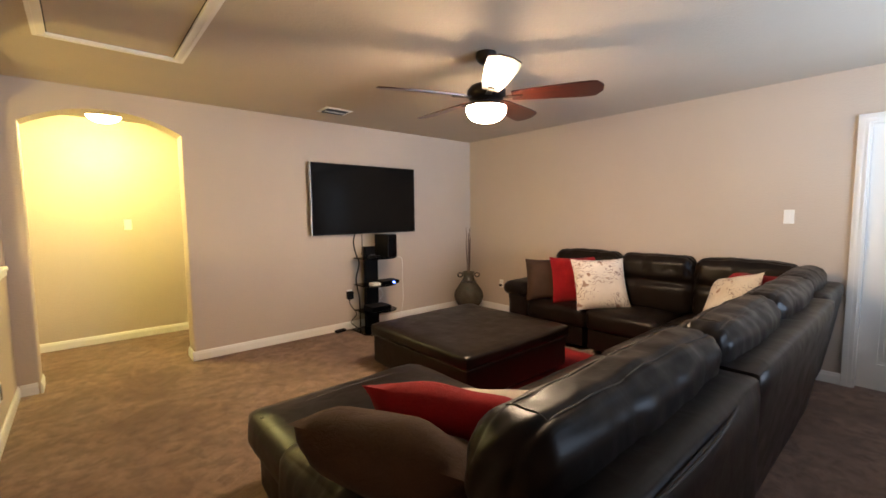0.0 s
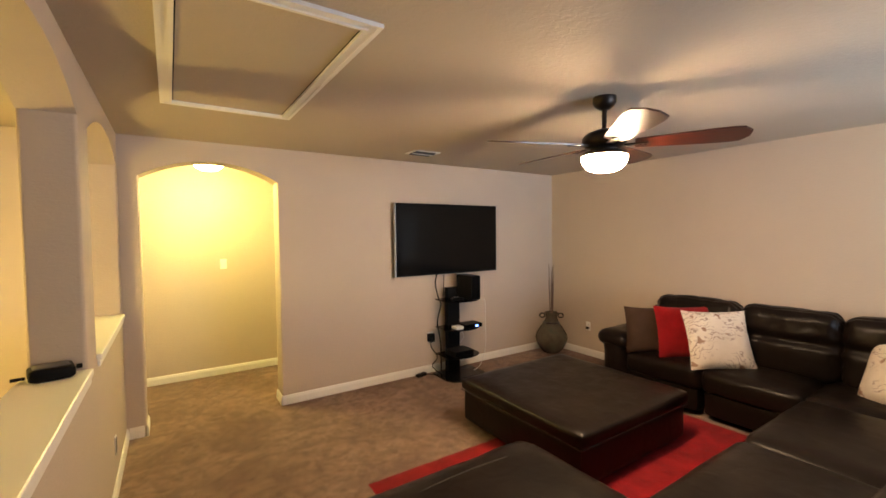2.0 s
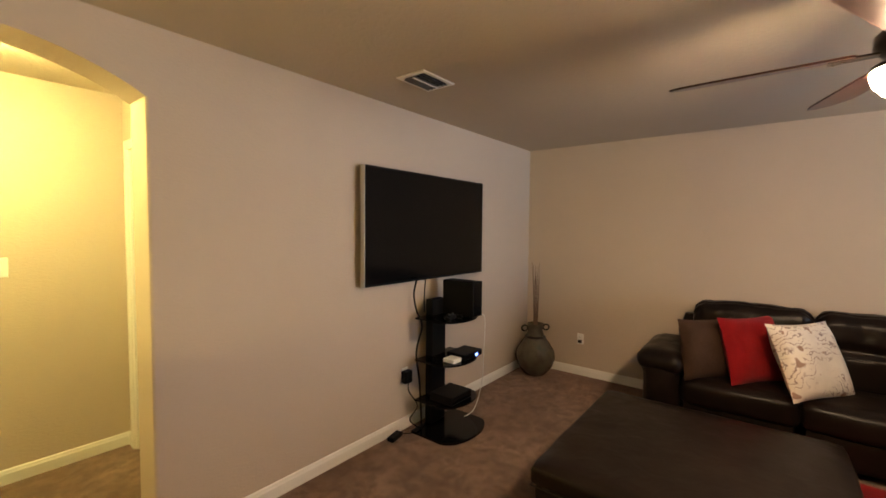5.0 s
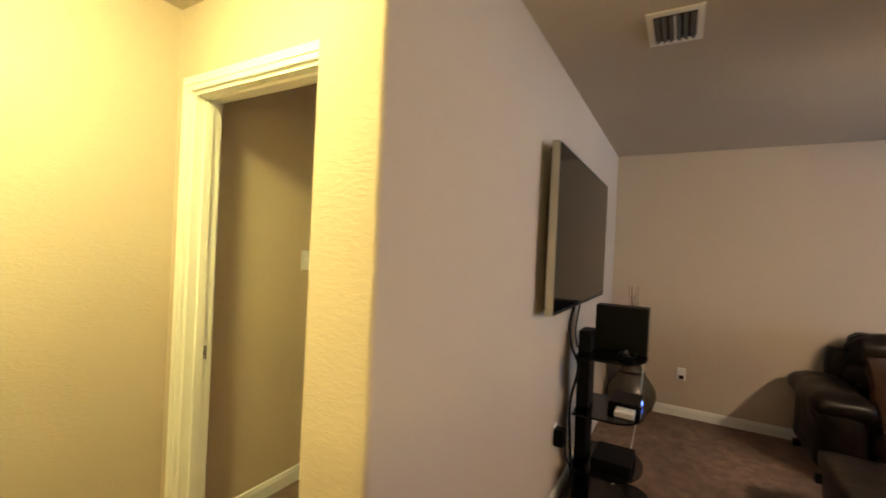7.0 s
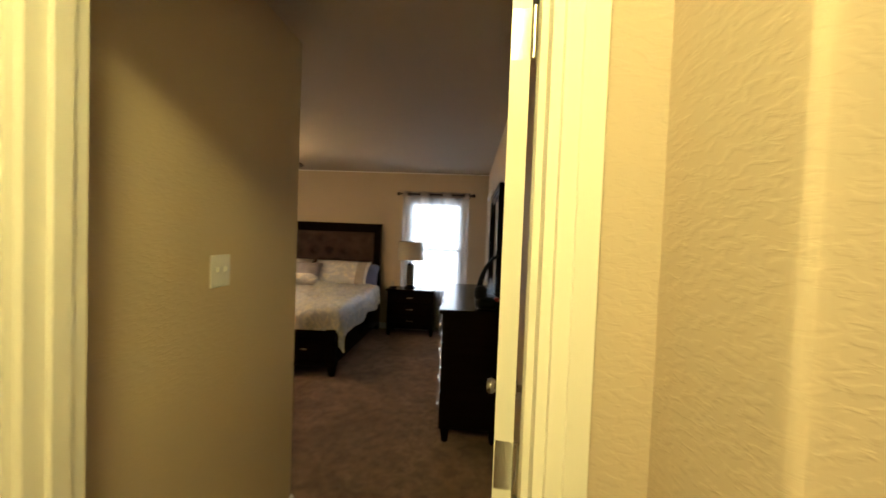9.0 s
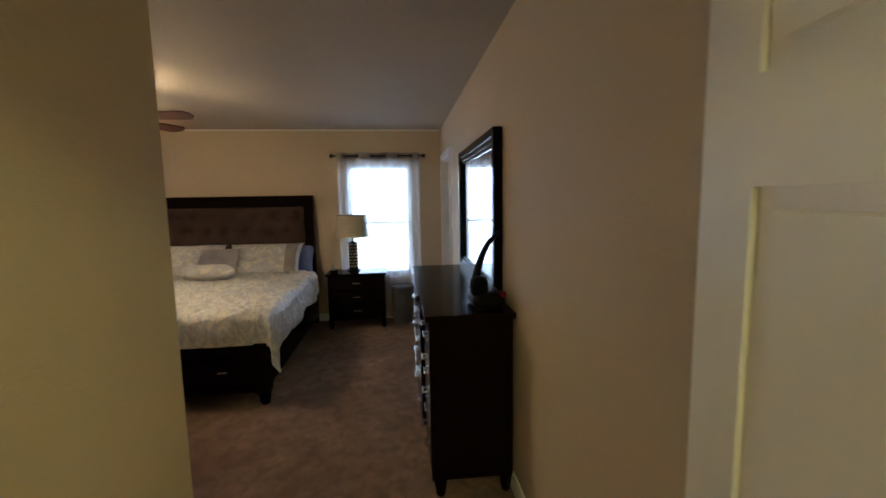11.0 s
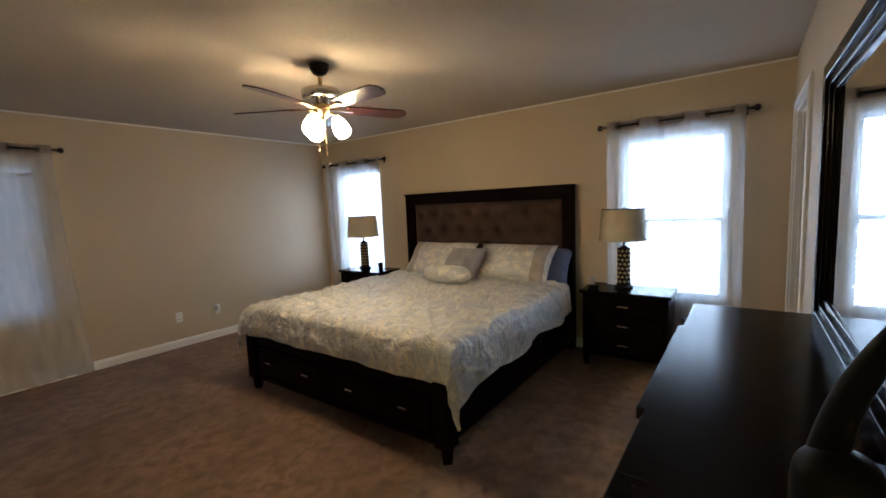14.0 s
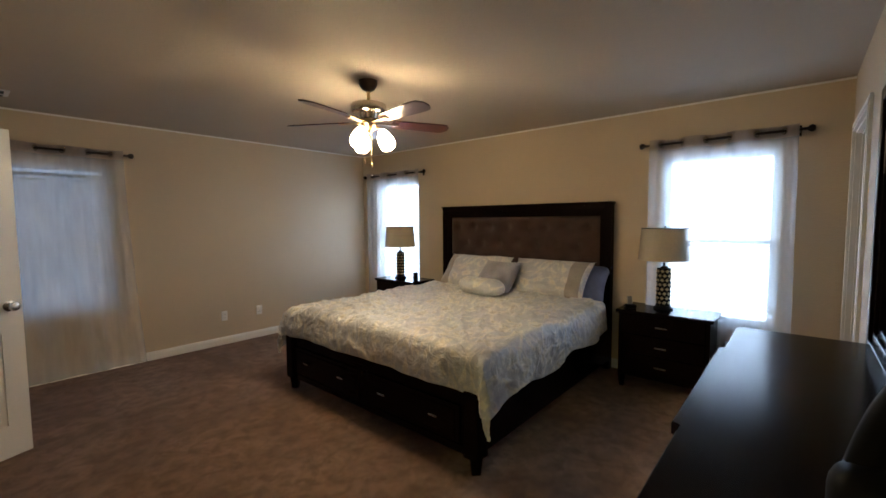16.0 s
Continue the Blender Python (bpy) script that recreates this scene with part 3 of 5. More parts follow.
def bed_fan():
    d = thing("ceiling_fan", "nickel ceiling fan with cherry blades and lit glass shades", "ceiling fan", pose(5.235, 7.695, H))
    part("canopy", lathe([(0.0, 0.0), (0.066, 0.0), (0.062, -0.03), (0.045, -0.06), (0.02, -0.075), (0.0, -0.075)], 28), BRONZE, d)
    part("downrod", lathe([(0.0, -0.06), (0.012, -0.06), (0.012, -0.170), (0.0, -0.170)], 14), BRASS, d)
    part("motor", lathe([(0.0, -0.150), (0.075, -0.152), (0.118, -0.162), (0.125, -0.172), (0.125, -0.212), (0.118, -0.222), (0.070, -0.226), (0.062, -0.262), (0.075, -0.270), (0.0, -0.270)], 32), CHROME, d, "brushed nickel motor housing")
    part("switch_housing", lathe([(0.0, -0.2690), (0.06, -0.2700), (0.06, -0.2950), (0.05, -0.2960), (0.06, -0.3000), (0.045, -0.3400), (0.02, -0.3600), (0.0, -0.3650)], 24), BRASS, d)
    for k in range(5):
        a = BED_FAN_A + 72 * k
        part("blade_arm", boxes((0.06, 0.22, -0.02, 0.02, -0.296, -0.288), bev=0.003), BRASS, d, m=pose(0, 0, 0, 0, 0, a))
        part("blade", blade_mesh(0.45, 0.10, 0.135), CHERRY, d, "glossy cherry wood blade", m=pose(0, 0, 0, 0, 0, a) @ pose(0.17, 0, -0.286, -12, 0, 0))
    prof = [(0.022, 0.0), (0.028, -0.012), (0.046, -0.042), (0.057, -0.082), (0.055, -0.116), (0.046, -0.135)]
    for k in range(3):
        a = 75 + 120 * k
        m = pose(0, 0, -0.335, 0, 0, a)
        ar = part("lamp_arm", tube(curve_pts([(0.03, 0, 0), (0.065, 0, 0.012), (0.085, 0, -0.008)], 5), 0.008), BRASS, d, m=m)
        part("glass_shade", lathe(prof, 24), SHADE_LIT, d, "lit frosted glass shade", m=m @ pose(0.085, 0, -0.005, 0, -24, 0))
        part("bulb", lathe([(0.042, -0.1355), (0.038, -0.142), (0.024, -0.149), (0.0, -0.151)], 16), BULB_LIT, d, "lit bulb in the mouth of the shade", m=m @ pose(0.085, 0, -0.005, 0, -24, 0))
    for x, y, ln in ((-0.052, -0.012, 0.25), (-0.020, -0.048, 0.27)):
        ch = tube([(x, y, -0.315), (x, y, -0.315 - ln)], 0.002, 6)
        lathe([(0.0, 0), (0.004, 0.004), (0.005, 0.014), (0.002, 0.028), (0.0, 0.03)], 8, ch, (x, y, -0.315 - ln - 0.02))
        part("pull_chain", ch, BRASS, d)
    return d


bed_fan()

# ---- windows, blinds and curtains ----
def mix_material(name, parts_fn):
    m = bpy.data.materials.new(name)
    m.use_nodes = True
    nt = m.node_tree
    nt.nodes.remove(nt.nodes["Principled BSDF"])
    parts_fn(nt, nt.nodes["Material Output"].inputs[0])
    return m


def glass_nodes(nt, out):
    tr, gl, mx = nt.nodes.new("ShaderNodeBsdfTransparent"), nt.nodes.new("ShaderNodeBsdfGlossy"), nt.nodes.new("ShaderNodeMixShader")
    gl.inputs["Roughness"].default_value = 0.02
    mx.inputs[0].default_value = 0.07
    nt.links.new(tr.outputs[0], mx.inputs[1])
    nt.links.new(gl.outputs[0], mx.inputs[2])
    nt.links.new(mx.outputs[0], out)


def sheer_nodes(nt, out):
    tr, tl, df = (nt.nodes.new("ShaderNodeBsdf" + k) for k in ("Transparent", "Translucent", "Diffuse"))
    for n in (tl, df):
        n.inputs[0].default_value = (0.90, 0.90, 0.91, 1)
    a, b = nt.nodes.new("ShaderNodeMixShader"), nt.nodes.new("ShaderNodeMixShader")
    a.inputs[0].default_value = 0.45
    tc, wv, mr = nt.nodes.new("ShaderNodeTexCoord"), nt.nodes.new("ShaderNodeTexNoise"), nt.nodes.new("ShaderNodeMapRange")
    mp = nt.nodes.new("ShaderNodeMapping")
    mp.inputs["Scale"].default_value = (5, 5, 1)
    wv.inputs["Scale"].default_value, wv.inputs["Detail"].default_value = 3, 2
    mr.inputs[3].default_value, mr.inputs[4].default_value = 0.26, 0.40
    nt.links.new(tc.outputs["Object"], mp.inputs[0])
    nt.links.new(mp.outputs[0], wv.inputs["Vector"])
    nt.links.new(wv.outputs[0], mr.inputs[0])
    nt.links.new(mr.outputs[0], b.inputs[0])
    nt.links.new(tl.outputs[0], a.inputs[1])
    nt.links.new(df.outputs[0], a.inputs[2])
    nt.links.new(tr.outputs[0], b.inputs[1])
    nt.links.new(a.outputs[0], b.inputs[2])
    nt.links.new(b.outputs[0], out)


GLASS = mix_material("window_glass", glass_nodes)
SHEER = mix_material("sheer_voile", sheer_nodes)
HEADER = fabric("curtain_header_taupe", (0.42, 0.36, 0.32))
VINYL = mat("white_vinyl", (0.78, 0.79, 0.80), 0.4)
SLAT = mat("white_slat", (0.75, 0.76, 0.78), 0.5)


def window(name, w, h, m, tilt):
    """A single-hung window in a wall of 0.14 m: local x across, y outwards, z up from the sill. tilt: the slats of its blind."""
    d = thing(name, "white vinyl single-hung window with two sashes", "window", m, kind="structure")
    f, y0, y1 = 0.035, 0.075, 0.135
    part("window_frame", boxes((0, f, y0, y1, 0, h), (w - f, w, y0, y1, 0, h), (f, w - f, y0, y1, 0, f), (f, w - f, y0, y1, h - f, h)), VINYL, d, smooth=False)
    mid = h * 0.48
    for z0, z1, y in ((f, mid + 0.02, 0.08), (mid - 0.02, h - f, 0.108)):
        s = 0.03
        sa = part("sash", boxes((f, f + s, y, y + 0.024, z0, z1), (w - f - s, w - f, y, y + 0.024, z0, z1), (f + s, w - f - s, y, y + 0.024, z0, z0 + s + 0.01), (f + s, w - f - s, y, y + 0.024, z1 - s - 0.01, z1)), VINYL, d, smooth=False)
        part("pane", box(B(), f + s, w - f - s, y + 0.010, y + 0.014, z0 + s, z1 - s), GLASS, sa, "clear glass pane", smooth=False)
    part("window_sill", box(B(), -0.03, w + 0.03, -0.03, 0.074, -0.022, 0.0, 0.005), TRIM, d, "white painted sill")
    bl = thing("window_blind", "white horizontal slat blind behind a sheer curtain", "blind", m)
    part("headrail", box(B(), 0.01, w - 0.01, 0.02, 0.06, h - 0.045, h - 0.003, 0.004), SLAT, bl)
    n = int((h - 0.08) / 0.043)
    sm = None
    for i in range(n):
        z = 0.03 + i * 0.043
        mm = pose(w / 2, 0.040, z, tilt, 0, 0)
        if sm is None:
            sm = part("slat", box(B(), -w / 2 + 0.015, w / 2 - 0.015, -0.024, 0.024, -0.0014, 0.0014), SLAT, bl, smooth=False, m=mm)
        else:
            o = new("slat", sm.data)
            o.parent, o.matrix_basis = bl, mm
    part("bottom_rail", box(B(), 0.012, w - 0.012, 0.028, 0.052, 0.001, 0.013, 0.003), SLAT, bl)
    for x in (0.14, w - 0.14):
        part("ladder_cord", tube([(x, 0.040, 0.01), (x, 0.040, h - 0.04)], 0.0012, 5), SLAT, bl)
    return d


window("window_1", 0.85, 1.47, pose(7.43, 6.31, 0.56, 0, 0, -90), 6)
window("window_2", 0.85, 1.47, pose(7.43, 10.18, 0.56, 0, 0, -90), 6)
window("window_3", 0.85, 1.40, pose(3.46, 10.51, 0.62), 52)
ob = thing("window_4", "white vinyl window of the living room", "window", pose(2.7, -1.30, 0.75, 0, 0, 0), kind="structure")
part("window_frame", boxes((0, 0.04, -0.1, -0.04, 0, 1.3), (1.76, 1.8, -0.1, -0.04, 0, 1.3), (0.04, 1.76, -0.1, -0.04, 0, 0.04), (0.04, 1.76, -0.1, -0.04, 1.26, 1.3), (0.88, 0.92, -0.1, -0.04, 0.04, 1.26)), VINYL, ob, smooth=False)
part("window_sill", box(B(), -0.03, 1.83, -0.05, 0.03, -0.022, 0.0, 0.005), TRIM, ob)


def curtain(width, drop, m, flare=0.0, seed=0):
    """A grommet-top sheer: local x along the rod, y towards the room is minus, z = 0 at the rod."""
    d = thing("sheer_curtain", "white sheer curtain with a taupe grommet header", "curtain", m, group="sheer curtains")
    nx, nz = 110, 34
    ng = 3

    def at(u, z):
        k = min(1, max(0, -z / drop))
        x = u * width + flare * k ** 1.5 * (u - 0.35)
        a = 0.030 * (1 - 0.25 * k)
        fold = -math.tanh(2.2 * math.cos(u * ng * 2 * math.pi)) / math.tanh(2.2)
        y = a * fold * (1 - 0.4 * k) + 0.3 * a * k * math.cos(u * 11 * 2 * math.pi + seed) + 0.012 * noise.noise(Vector((u * 9, k * 2.2, seed))) * (0.3 + k) + 0.006 * noise.noise(Vector((u * 40, k * 3, seed)))
        return Vector((x, y, z + 0.003 * math.sin(u * 25)))

    def sheet(z0, z1, n, th=0.0):
        bm = B()
        vs = [[bm.verts.new(at(i / nx, z0 + (z1 - z0) * j / n) + Vector((0, th, 0))) for i in range(nx + 1)] for j in range(n + 1)]
        for j in range(n):
            for i in range(nx):
                bm.faces.new((vs[j][i], vs[j][i + 1], vs[j + 1][i + 1], vs[j + 1][i]))
        return bm

    part("voile", sheet(-0.045, -drop, nz), SHEER, d)
    hb = sheet(0.040, -0.048, 3)
    bmesh.ops.solidify(hb, geom=hb.faces[:], thickness=0.003)
    part("header_band", hb, HEADER, d, "taupe woven header band")
    for k in range(2 * ng):
        u = (k + 0.5) / (2 * ng)
        g = B()
        n = 18
        ring = []
        for i in range(n):
            a = 2 * math.pi * i / n
            for r, yy in ((0.017, -0.005), (0.027, -0.005), (0.027, 0.005), (0.017, 0.005)):
                ring.append(g.verts.new((r * math.cos(a), yy, r * math.sin(a))))
        for i in range(n):
            p, q = 4 * i, 4 * ((i + 1) % n)
            for e in range(4):
                g.faces.new((ring[p + e], ring[q + e], ring[q + (e + 1) % 4], ring[p + (e + 1) % 4]))
        bmesh.ops.recalc_face_normals(g, faces=g.faces[:])
        part("grommet", g, CHROME, d, "nickel grommet", m=pose(u * width, 0, 0, 0, 0, -51 if k % 2 else 51))
    return d


def curtain_rod(length, m):
    d = thing("curtain_rod", "dark bronze curtain rod with round finials", "curtain rod", m, group="curtain rods")
    part("rod", tube([(0, 0, 0), (length, 0, 0)], 0.010, 12), BRONZE, d)
    for x, s in ((0, -1), (length, 1)):
        part("finial", lathe([(0.0, 0.0), (0.012, 0.0), (0.010, 0.012), (0.022, 0.024), (0.027, 0.040), (0.020, 0.056), (0.0, 0.062)], 16), BRONZE, d, m=pose(x, 0, 0, 0, 90 * s, 0))
    for x in (0.03, length - 0.03):
        part("bracket", boxes((x - 0.008, x + 0.008, 0.0, 0.079, -0.012, -0.004), (x - 0.012, x + 0.012, 0.072, 0.0795, -0.04, 0.04)), BRONZE, d)
    return d


for y0, y1 in ((5.345, 6.415), (9.195, 10.325)):
    ln = y1 - y0
    curtain_rod(ln, pose(7.35, y1, 2.105, 0, 0, -90))
    curtain(ln - 0.06, 2.07, pose(7.35, y1 - 0.03, 2.105, 0, 0, -90), 0.02, y0)
curtain_rod(1.12, pose(3.30, 10.43, 2.115))
curtain(1.06, 2.09, pose(3.33, 10.43, 2.115), 0.16, 3)


def backdrop(name, m, w, h, colors, strength, label):
    bm = B()
    q = [bm.verts.new(p) for p in ((-w / 2, 0, -h / 2), (w / 2, 0, -h / 2), (w / 2, 0, h / 2), (-w / 2, 0, h / 2))]
    bm.faces.new(q)
    mt = mat(name + "_light", colors[-1], 1.0)
    v = coords(mt)
    c = ramp(mt, noise_tex(mt, v, 1.3, 6, 0.6), [(0.3 + 0.4 * i / max(1, len(colors) - 1), k) for i, k in enumerate(colors)])
    set_in(mt, "Emission Color", c)
    set_in(mt, "Base Color", c)
    bsdf(mt).inputs["Emission Strength"].default_value = strength
    tagged(part(name, bm, mt, smooth=False, m=m), label, "backdrop", kind="structure")


backdrop("backdrop", pose(11.0, 7.8, 1.5, 0, 0, 90), 16, 9, [(0.86, 0.93, 1.0), (0.92, 0.97, 1.0)], 6.0, "pale overcast sky outside the windows")
backdrop("backdrop", pose(3.9, 14.0, 1.6, 0, 0, 0), 12, 8, [(0.06, 0.10, 0.09), (0.18, 0.22, 0.26), (0.44, 0.46, 0.70)], 1.8, "blurred grey-green trees outside the window")

# ---- living room: seating ----
RED = fabric("red_chenille", (0.23, 0.007, 0.010), 300, 0.92, sheen=0.08)
BROWN = fabric("brown_velvet", (0.048, 0.025, 0.016), 260, 0.85, sheen=0.03)
STITCH = mat("leather_stitch", (0.026, 0.019, 0.015), 0.6)


def script_print(name):
    """Cream cotton printed with faded postmarks and handwriting."""
    m = mat(name, (0.62, 0.55, 0.47), 0.9, spec=0.15)
    v = coords(m)
    cream = ramp(m, noise_tex(m, v, 5, 3), [(0.3, (0.55, 0.47, 0.39)), (0.7, (0.68, 0.61, 0.53))])
    w = m.node_tree.nodes.new("ShaderNodeTexWave")
    w.wave_type, w.rings_direction = "RINGS", "SPHERICAL"
    w.inputs["Scale"].default_value, w.inputs["Distortion"].default_value = 9.0, 14.0
    w.inputs["Detail"].default_value, w.inputs["Detail Scale"].default_value = 3.0, 1.6
    m.node_tree.links.new(v, w.inputs["Vector"])
    line = value_map(m, w.outputs["Fac"], 1, 0, 0.03, 0.16)
    where = value_map(m, noise_tex(m, v, 7, 2), 0, 0.9, 0.44, 0.54)
    mul = m.node_tree.nodes.new("ShaderNodeMath")
    mul.operation = "MULTIPLY"
    m.node_tree.links.new(line, mul.inputs[0])
    m.node_tree.links.new(where, mul.inputs[1])
    ink = mix_color(m, mul.outputs[0], cream, (0.22, 0.15, 0.14))
    spot = value_map(m, noise_tex(m, v, 11, 1), 0, 0.8, 0.67, 0.70)
    set_in(m, "Base Color", mix_color(m, spot, ink, (0.22, 0.10, 0.06)))
    add_bump(m, noise_tex(m, v, 420, 2), 0.3, 0.001)
    return m


PRINT = script_print("cream_script_cotton")


def throw_pillow(label, material, w, h, t, m, group="throw pillows on the sectional", seed=0):
    ob = part("throw_pillow", pillow_mesh(w, h, t, 16, seed), material, m=m)
    return tagged(ob, label, "pillow", group)


def seam(pts, parent, r=0.0035):
    return part("seam", tube(curve_pts(pts, 5), r, 6), STITCH, parent, "raised stitched seam")


def sofa_seat(d, x0, x1, y0, y1, seed):
    """One seat: base rail and a padded cushion."""
    part("base", cushion(x0 + 0.02, x1 - 0.02, y0 + 0.02, y1 - 0.02, 0.045, 0.26, 0.03, cuts=6), LEATHER, d)
    part("seat_cushion", cushion(x0, x1, y0, y1, 0.235, 0.435, 0.055, (0.012, 0.012, 0.022), 0.006, 12, seed), LEATHER, d)


def leg(d, x, y):
    part("leg", box(B(), x - 0.025, x + 0.025, y - 0.025, y + 0.025, 0, 0.05, 0.004), BLACK, d)


def back_pad(bm_args, lean_axis, lean, seed, d, name="back_cushion"):
    """A back cushion in two rolls, leaning away from the seat, creased between two stitched seams that run along its top."""
    x0, x1, y0, y1, z0, z1 = bm_args
    bm = cushion(x0, x1, y0, y1, z0, z1, 0.085, (0.02, 0.02, 0.012), 0.010, 34, seed, freq=6.5)
    zm = z0 + (z1 - z0) * 0.56
    along, across = (0, 1) if lean_axis == "y" else (1, 0)
    lo, hi = (x0, x1) if along == 0 else (y0, y1)
    mid = ((y0 + y1) if across == 1 else (x0 + x1)) / 2 + lean
    for v in bm.verts:
        k = (v.co.z - z0) / (z1 - z0)
        dip = 0.035 * math.exp(-((v.co.z - zm) / 0.035) ** 2)
        if lean_axis == "y":
            v.co.y += lean * k
            if v.co.y > (y0 + y1) / 2 + lean * k:
                v.co.y -= dip
        else:
            v.co.x += lean * k
            if v.co.x < (x0 + x1) / 2 + lean * k:
                v.co.x += dip
    bm.normal_update()
    shift = []
    for v in bm.verts:
        a, c, z = v.co[along], v.co[across], v.co.z
        end = min(a - lo, hi - a)
        crease = 1 - abs(noise.noise(Vector((a * 9 + 2.5 * z, c * 3.5 + z * 2.5, seed * 1.3))))
        fine = 1 - abs(noise.noise(Vector((a * 21 - 4 * c, c * 7 + z * 6, seed * 2.1))))
        w = -0.006 * crease ** 5 - 0.0035 * fine ** 5
        w -= 0.006 * math.exp(-max(0, end - 0.02) / 0.07) * (0.5 + 0.5 * math.sin(c * 95 + z * 60 + seed))
        if v.normal.z > 0.2:
            w -= 0.005 * sum(math.exp(-((c - mid - o) / 0.012) ** 2) for o in (-0.055, 0.055))
        shift.append(v.normal * w)
    for v, w in zip(bm.verts, shift):
        v.co += w
    tops = [v.co.copy() for v in bm.verts if v.normal.z > 0.2]

    def on_top(a, c):
        return min(tops, key=lambda p: (p[along] - a) ** 2 + (p[across] - c) ** 2).z + 0.001

    def stitch(points):
        pts = [Vector((a, c, on_top(a, c)) if along == 0 else (c, a, on_top(a, c))) for a, c in points]
        part("seam", tube(curve_pts(pts, 3), 0.0022, 6), STITCH, d, "raised stitched seam")

    n = 14
    for o in (-0.055, 0.055):
        stitch([(lo + 0.06 + (hi - lo - 0.12) * i / n, mid + o) for i in range(n + 1)])
    stitch([(lo + 0.11, mid - 0.055 + 0.11 * i / 4) for i in range(5)])
    return part(name, bm, LEATHER, d)


# chaise end, whose back stands towards the south wall
chaise = thing("sectional_chaise", "dark espresso leather chaise end of the sectional", "sofa", group="sectional sofa")
part("base", cushion(1.19, 2.20, 0.80, 2.39, 0.045, 0.26, 0.04, cuts=8), LEATHER, chaise)
part("seat_cushion", cushion(1.16, 2.23, 0.98, 2.42, 0.235, 0.44, 0.07, (0.012, 0.012, 0.022), 0.007, 14, 3), LEATHER, chaise)
ab = cushion(1.13, 1.40, 0.80, 1.98, 0.06, 0.56, 0.10, (0.02, 0.02, 0.02), 0.008, 40, 5, freq=7)
for v in ab.verts:
    if v.co.z > 0.3:
        k = (v.co.z - 0.3) / 0.26
        v.co.z -= 0.09 * k * max(0, (v.co.y - 0.95) / 1.03) ** 1.6
        ruche = math.sin(v.co.y * 78 + 5 * noise.noise(v.co * 5)) * (0.6 + noise.noise(Vector((v.co.y * 6, v.co.x * 9, 3))))
        v.co.z += 0.008 * k * ruche
        v.co.x += 0.006 * k * ruche * (1 if v.co.x > 1.26 else -1)
part("armrest", ab, LEATHER, chaise, "padded ruched leather arm")
part("back_frame", cushion(1.22, 2.34, 0.645, 0.835, 0.05, 0.83, 0.05, (0.0, 0.01, 0), 0.003, 10, 2), LEATHER, chaise)
for v in chaise.children[-1].data.vertices:
    v.co.y += 0.13 * (1 - v.co.z / 0.83)
back_pad((1.20, 2.33, 0.80, 1.03, 0.40, 0.965), "y", -0.05, 11, chaise)
seam([(2.345, 0.70, 0.795), (1.9, 0.645, 0.805), (1.5, 0.645, 0.805), (1.23, 0.69, 0.79)], chaise, 0.005)
seam([(1.20, 2.33, 0.432), (1.7, 2.34, 0.452), (2.19, 2.33, 0.434)], chaise)
for x, y in ((1.25, 2.32), (2.14, 2.32), (1.27, 0.88), (2.16, 0.88)):
    leg(chaise, x, y)

# middle of the south run
mid_sofa = thing("sectional_loveseat", "dark espresso leather armless middle of the sectional", "sofa", group="sectional sofa")
for i, (x0, x1) in enumerate(((2.24, 3.25), (3.255, 4.27))):
    sofa_seat(mid_sofa, x0, x1, 0.92, 1.76, 20 + i)
for i, (x0, x1) in enumerate(((2.35, 3.24), (3.25, 4.20))):
    back_pad((x0, x1, 0.80, 1.03, 0.40, 0.955), "y", -0.05, 30 + i, mid_sofa)
bf = cushion(2.345, 4.20, 0.645, 0.835, 0.05, 0.83, 0.05, (0, 0.01, 0), 0.003, 12, 9)
for v in bf.verts:
    v.co.y += 0.13 * (1 - v.co.z / 0.83)
part("back_frame", bf, LEATHER, mid_sofa)
for x, y in ((2.32, 1.68), (4.18, 1.68), (2.42, 0.88), (4.12, 0.88)):
    leg(mid_sofa, x, y)

# corner and east run
east = thing("sectional_sofa", "dark espresso leather sofa end of the sectional with a padded arm", "sofa", group="sectional sofa")
for i, (y0, y1) in enumerate(((0.92, 1.765), (1.77, 2.46), (2.465, 3.17))):
    sofa_seat(east, 4.275, 4.92, y0, y1, 40 + i)
for i, (y0, y1) in enumerate(((0.93, 1.68), (1.69, 2.37), (2.38, 3.15))):
    back_pad((4.74, 4.96, y0, y1, 0.40, 0.965), "x", 0.045, 50 + i, east)
part("back_frame", cushion(4.90, 5.055, 0.82, 3.25, 0.05, 0.84, 0.05, (0, 0, 0), 0.003, 12, 8), LEATHER, east)
cb = cushion(4.205, 5.05, 0.66, 0.85, 0.05, 0.83, 0.05, (0, 0.01, 0), 0.003, 12, 14)
for v in cb.verts:
    v.co.y += 0.13 * (1 - v.co.z / 0.83) + 0.03
part("corner_back", cb, LEATHER, east)
back_pad((4.215, 4.99, 0.82, 1.04, 0.40, 0.95), "y", -0.04, 58, east, "corner_cushion")
arm = cushion(4.25, 5.0, 3.165, 3.44, 0.05, 0.60, 0.12, (0.02, 0.0, 0.03), 0.009, 14, 61, freq=8)
for v in arm.verts:
    if v.co.z > 0.42:
        v.co.y += 0.05 * (v.co.z - 0.42) / 0.18 * (1 if v.co.y > 3.3 else 0.2)
        v.co.z += 0.06 * (v.co.x - 4.6)
part("armrest", arm, LEATHER, east, "padded rolled leather arm")
part("arm_pad", cushion(4.23, 4.98, 3.14, 3.485, 0.455, 0.605, 0.075, (0.01, 0.0, 0.025), 0.010, 12, 66, freq=8), LEATHER, east)
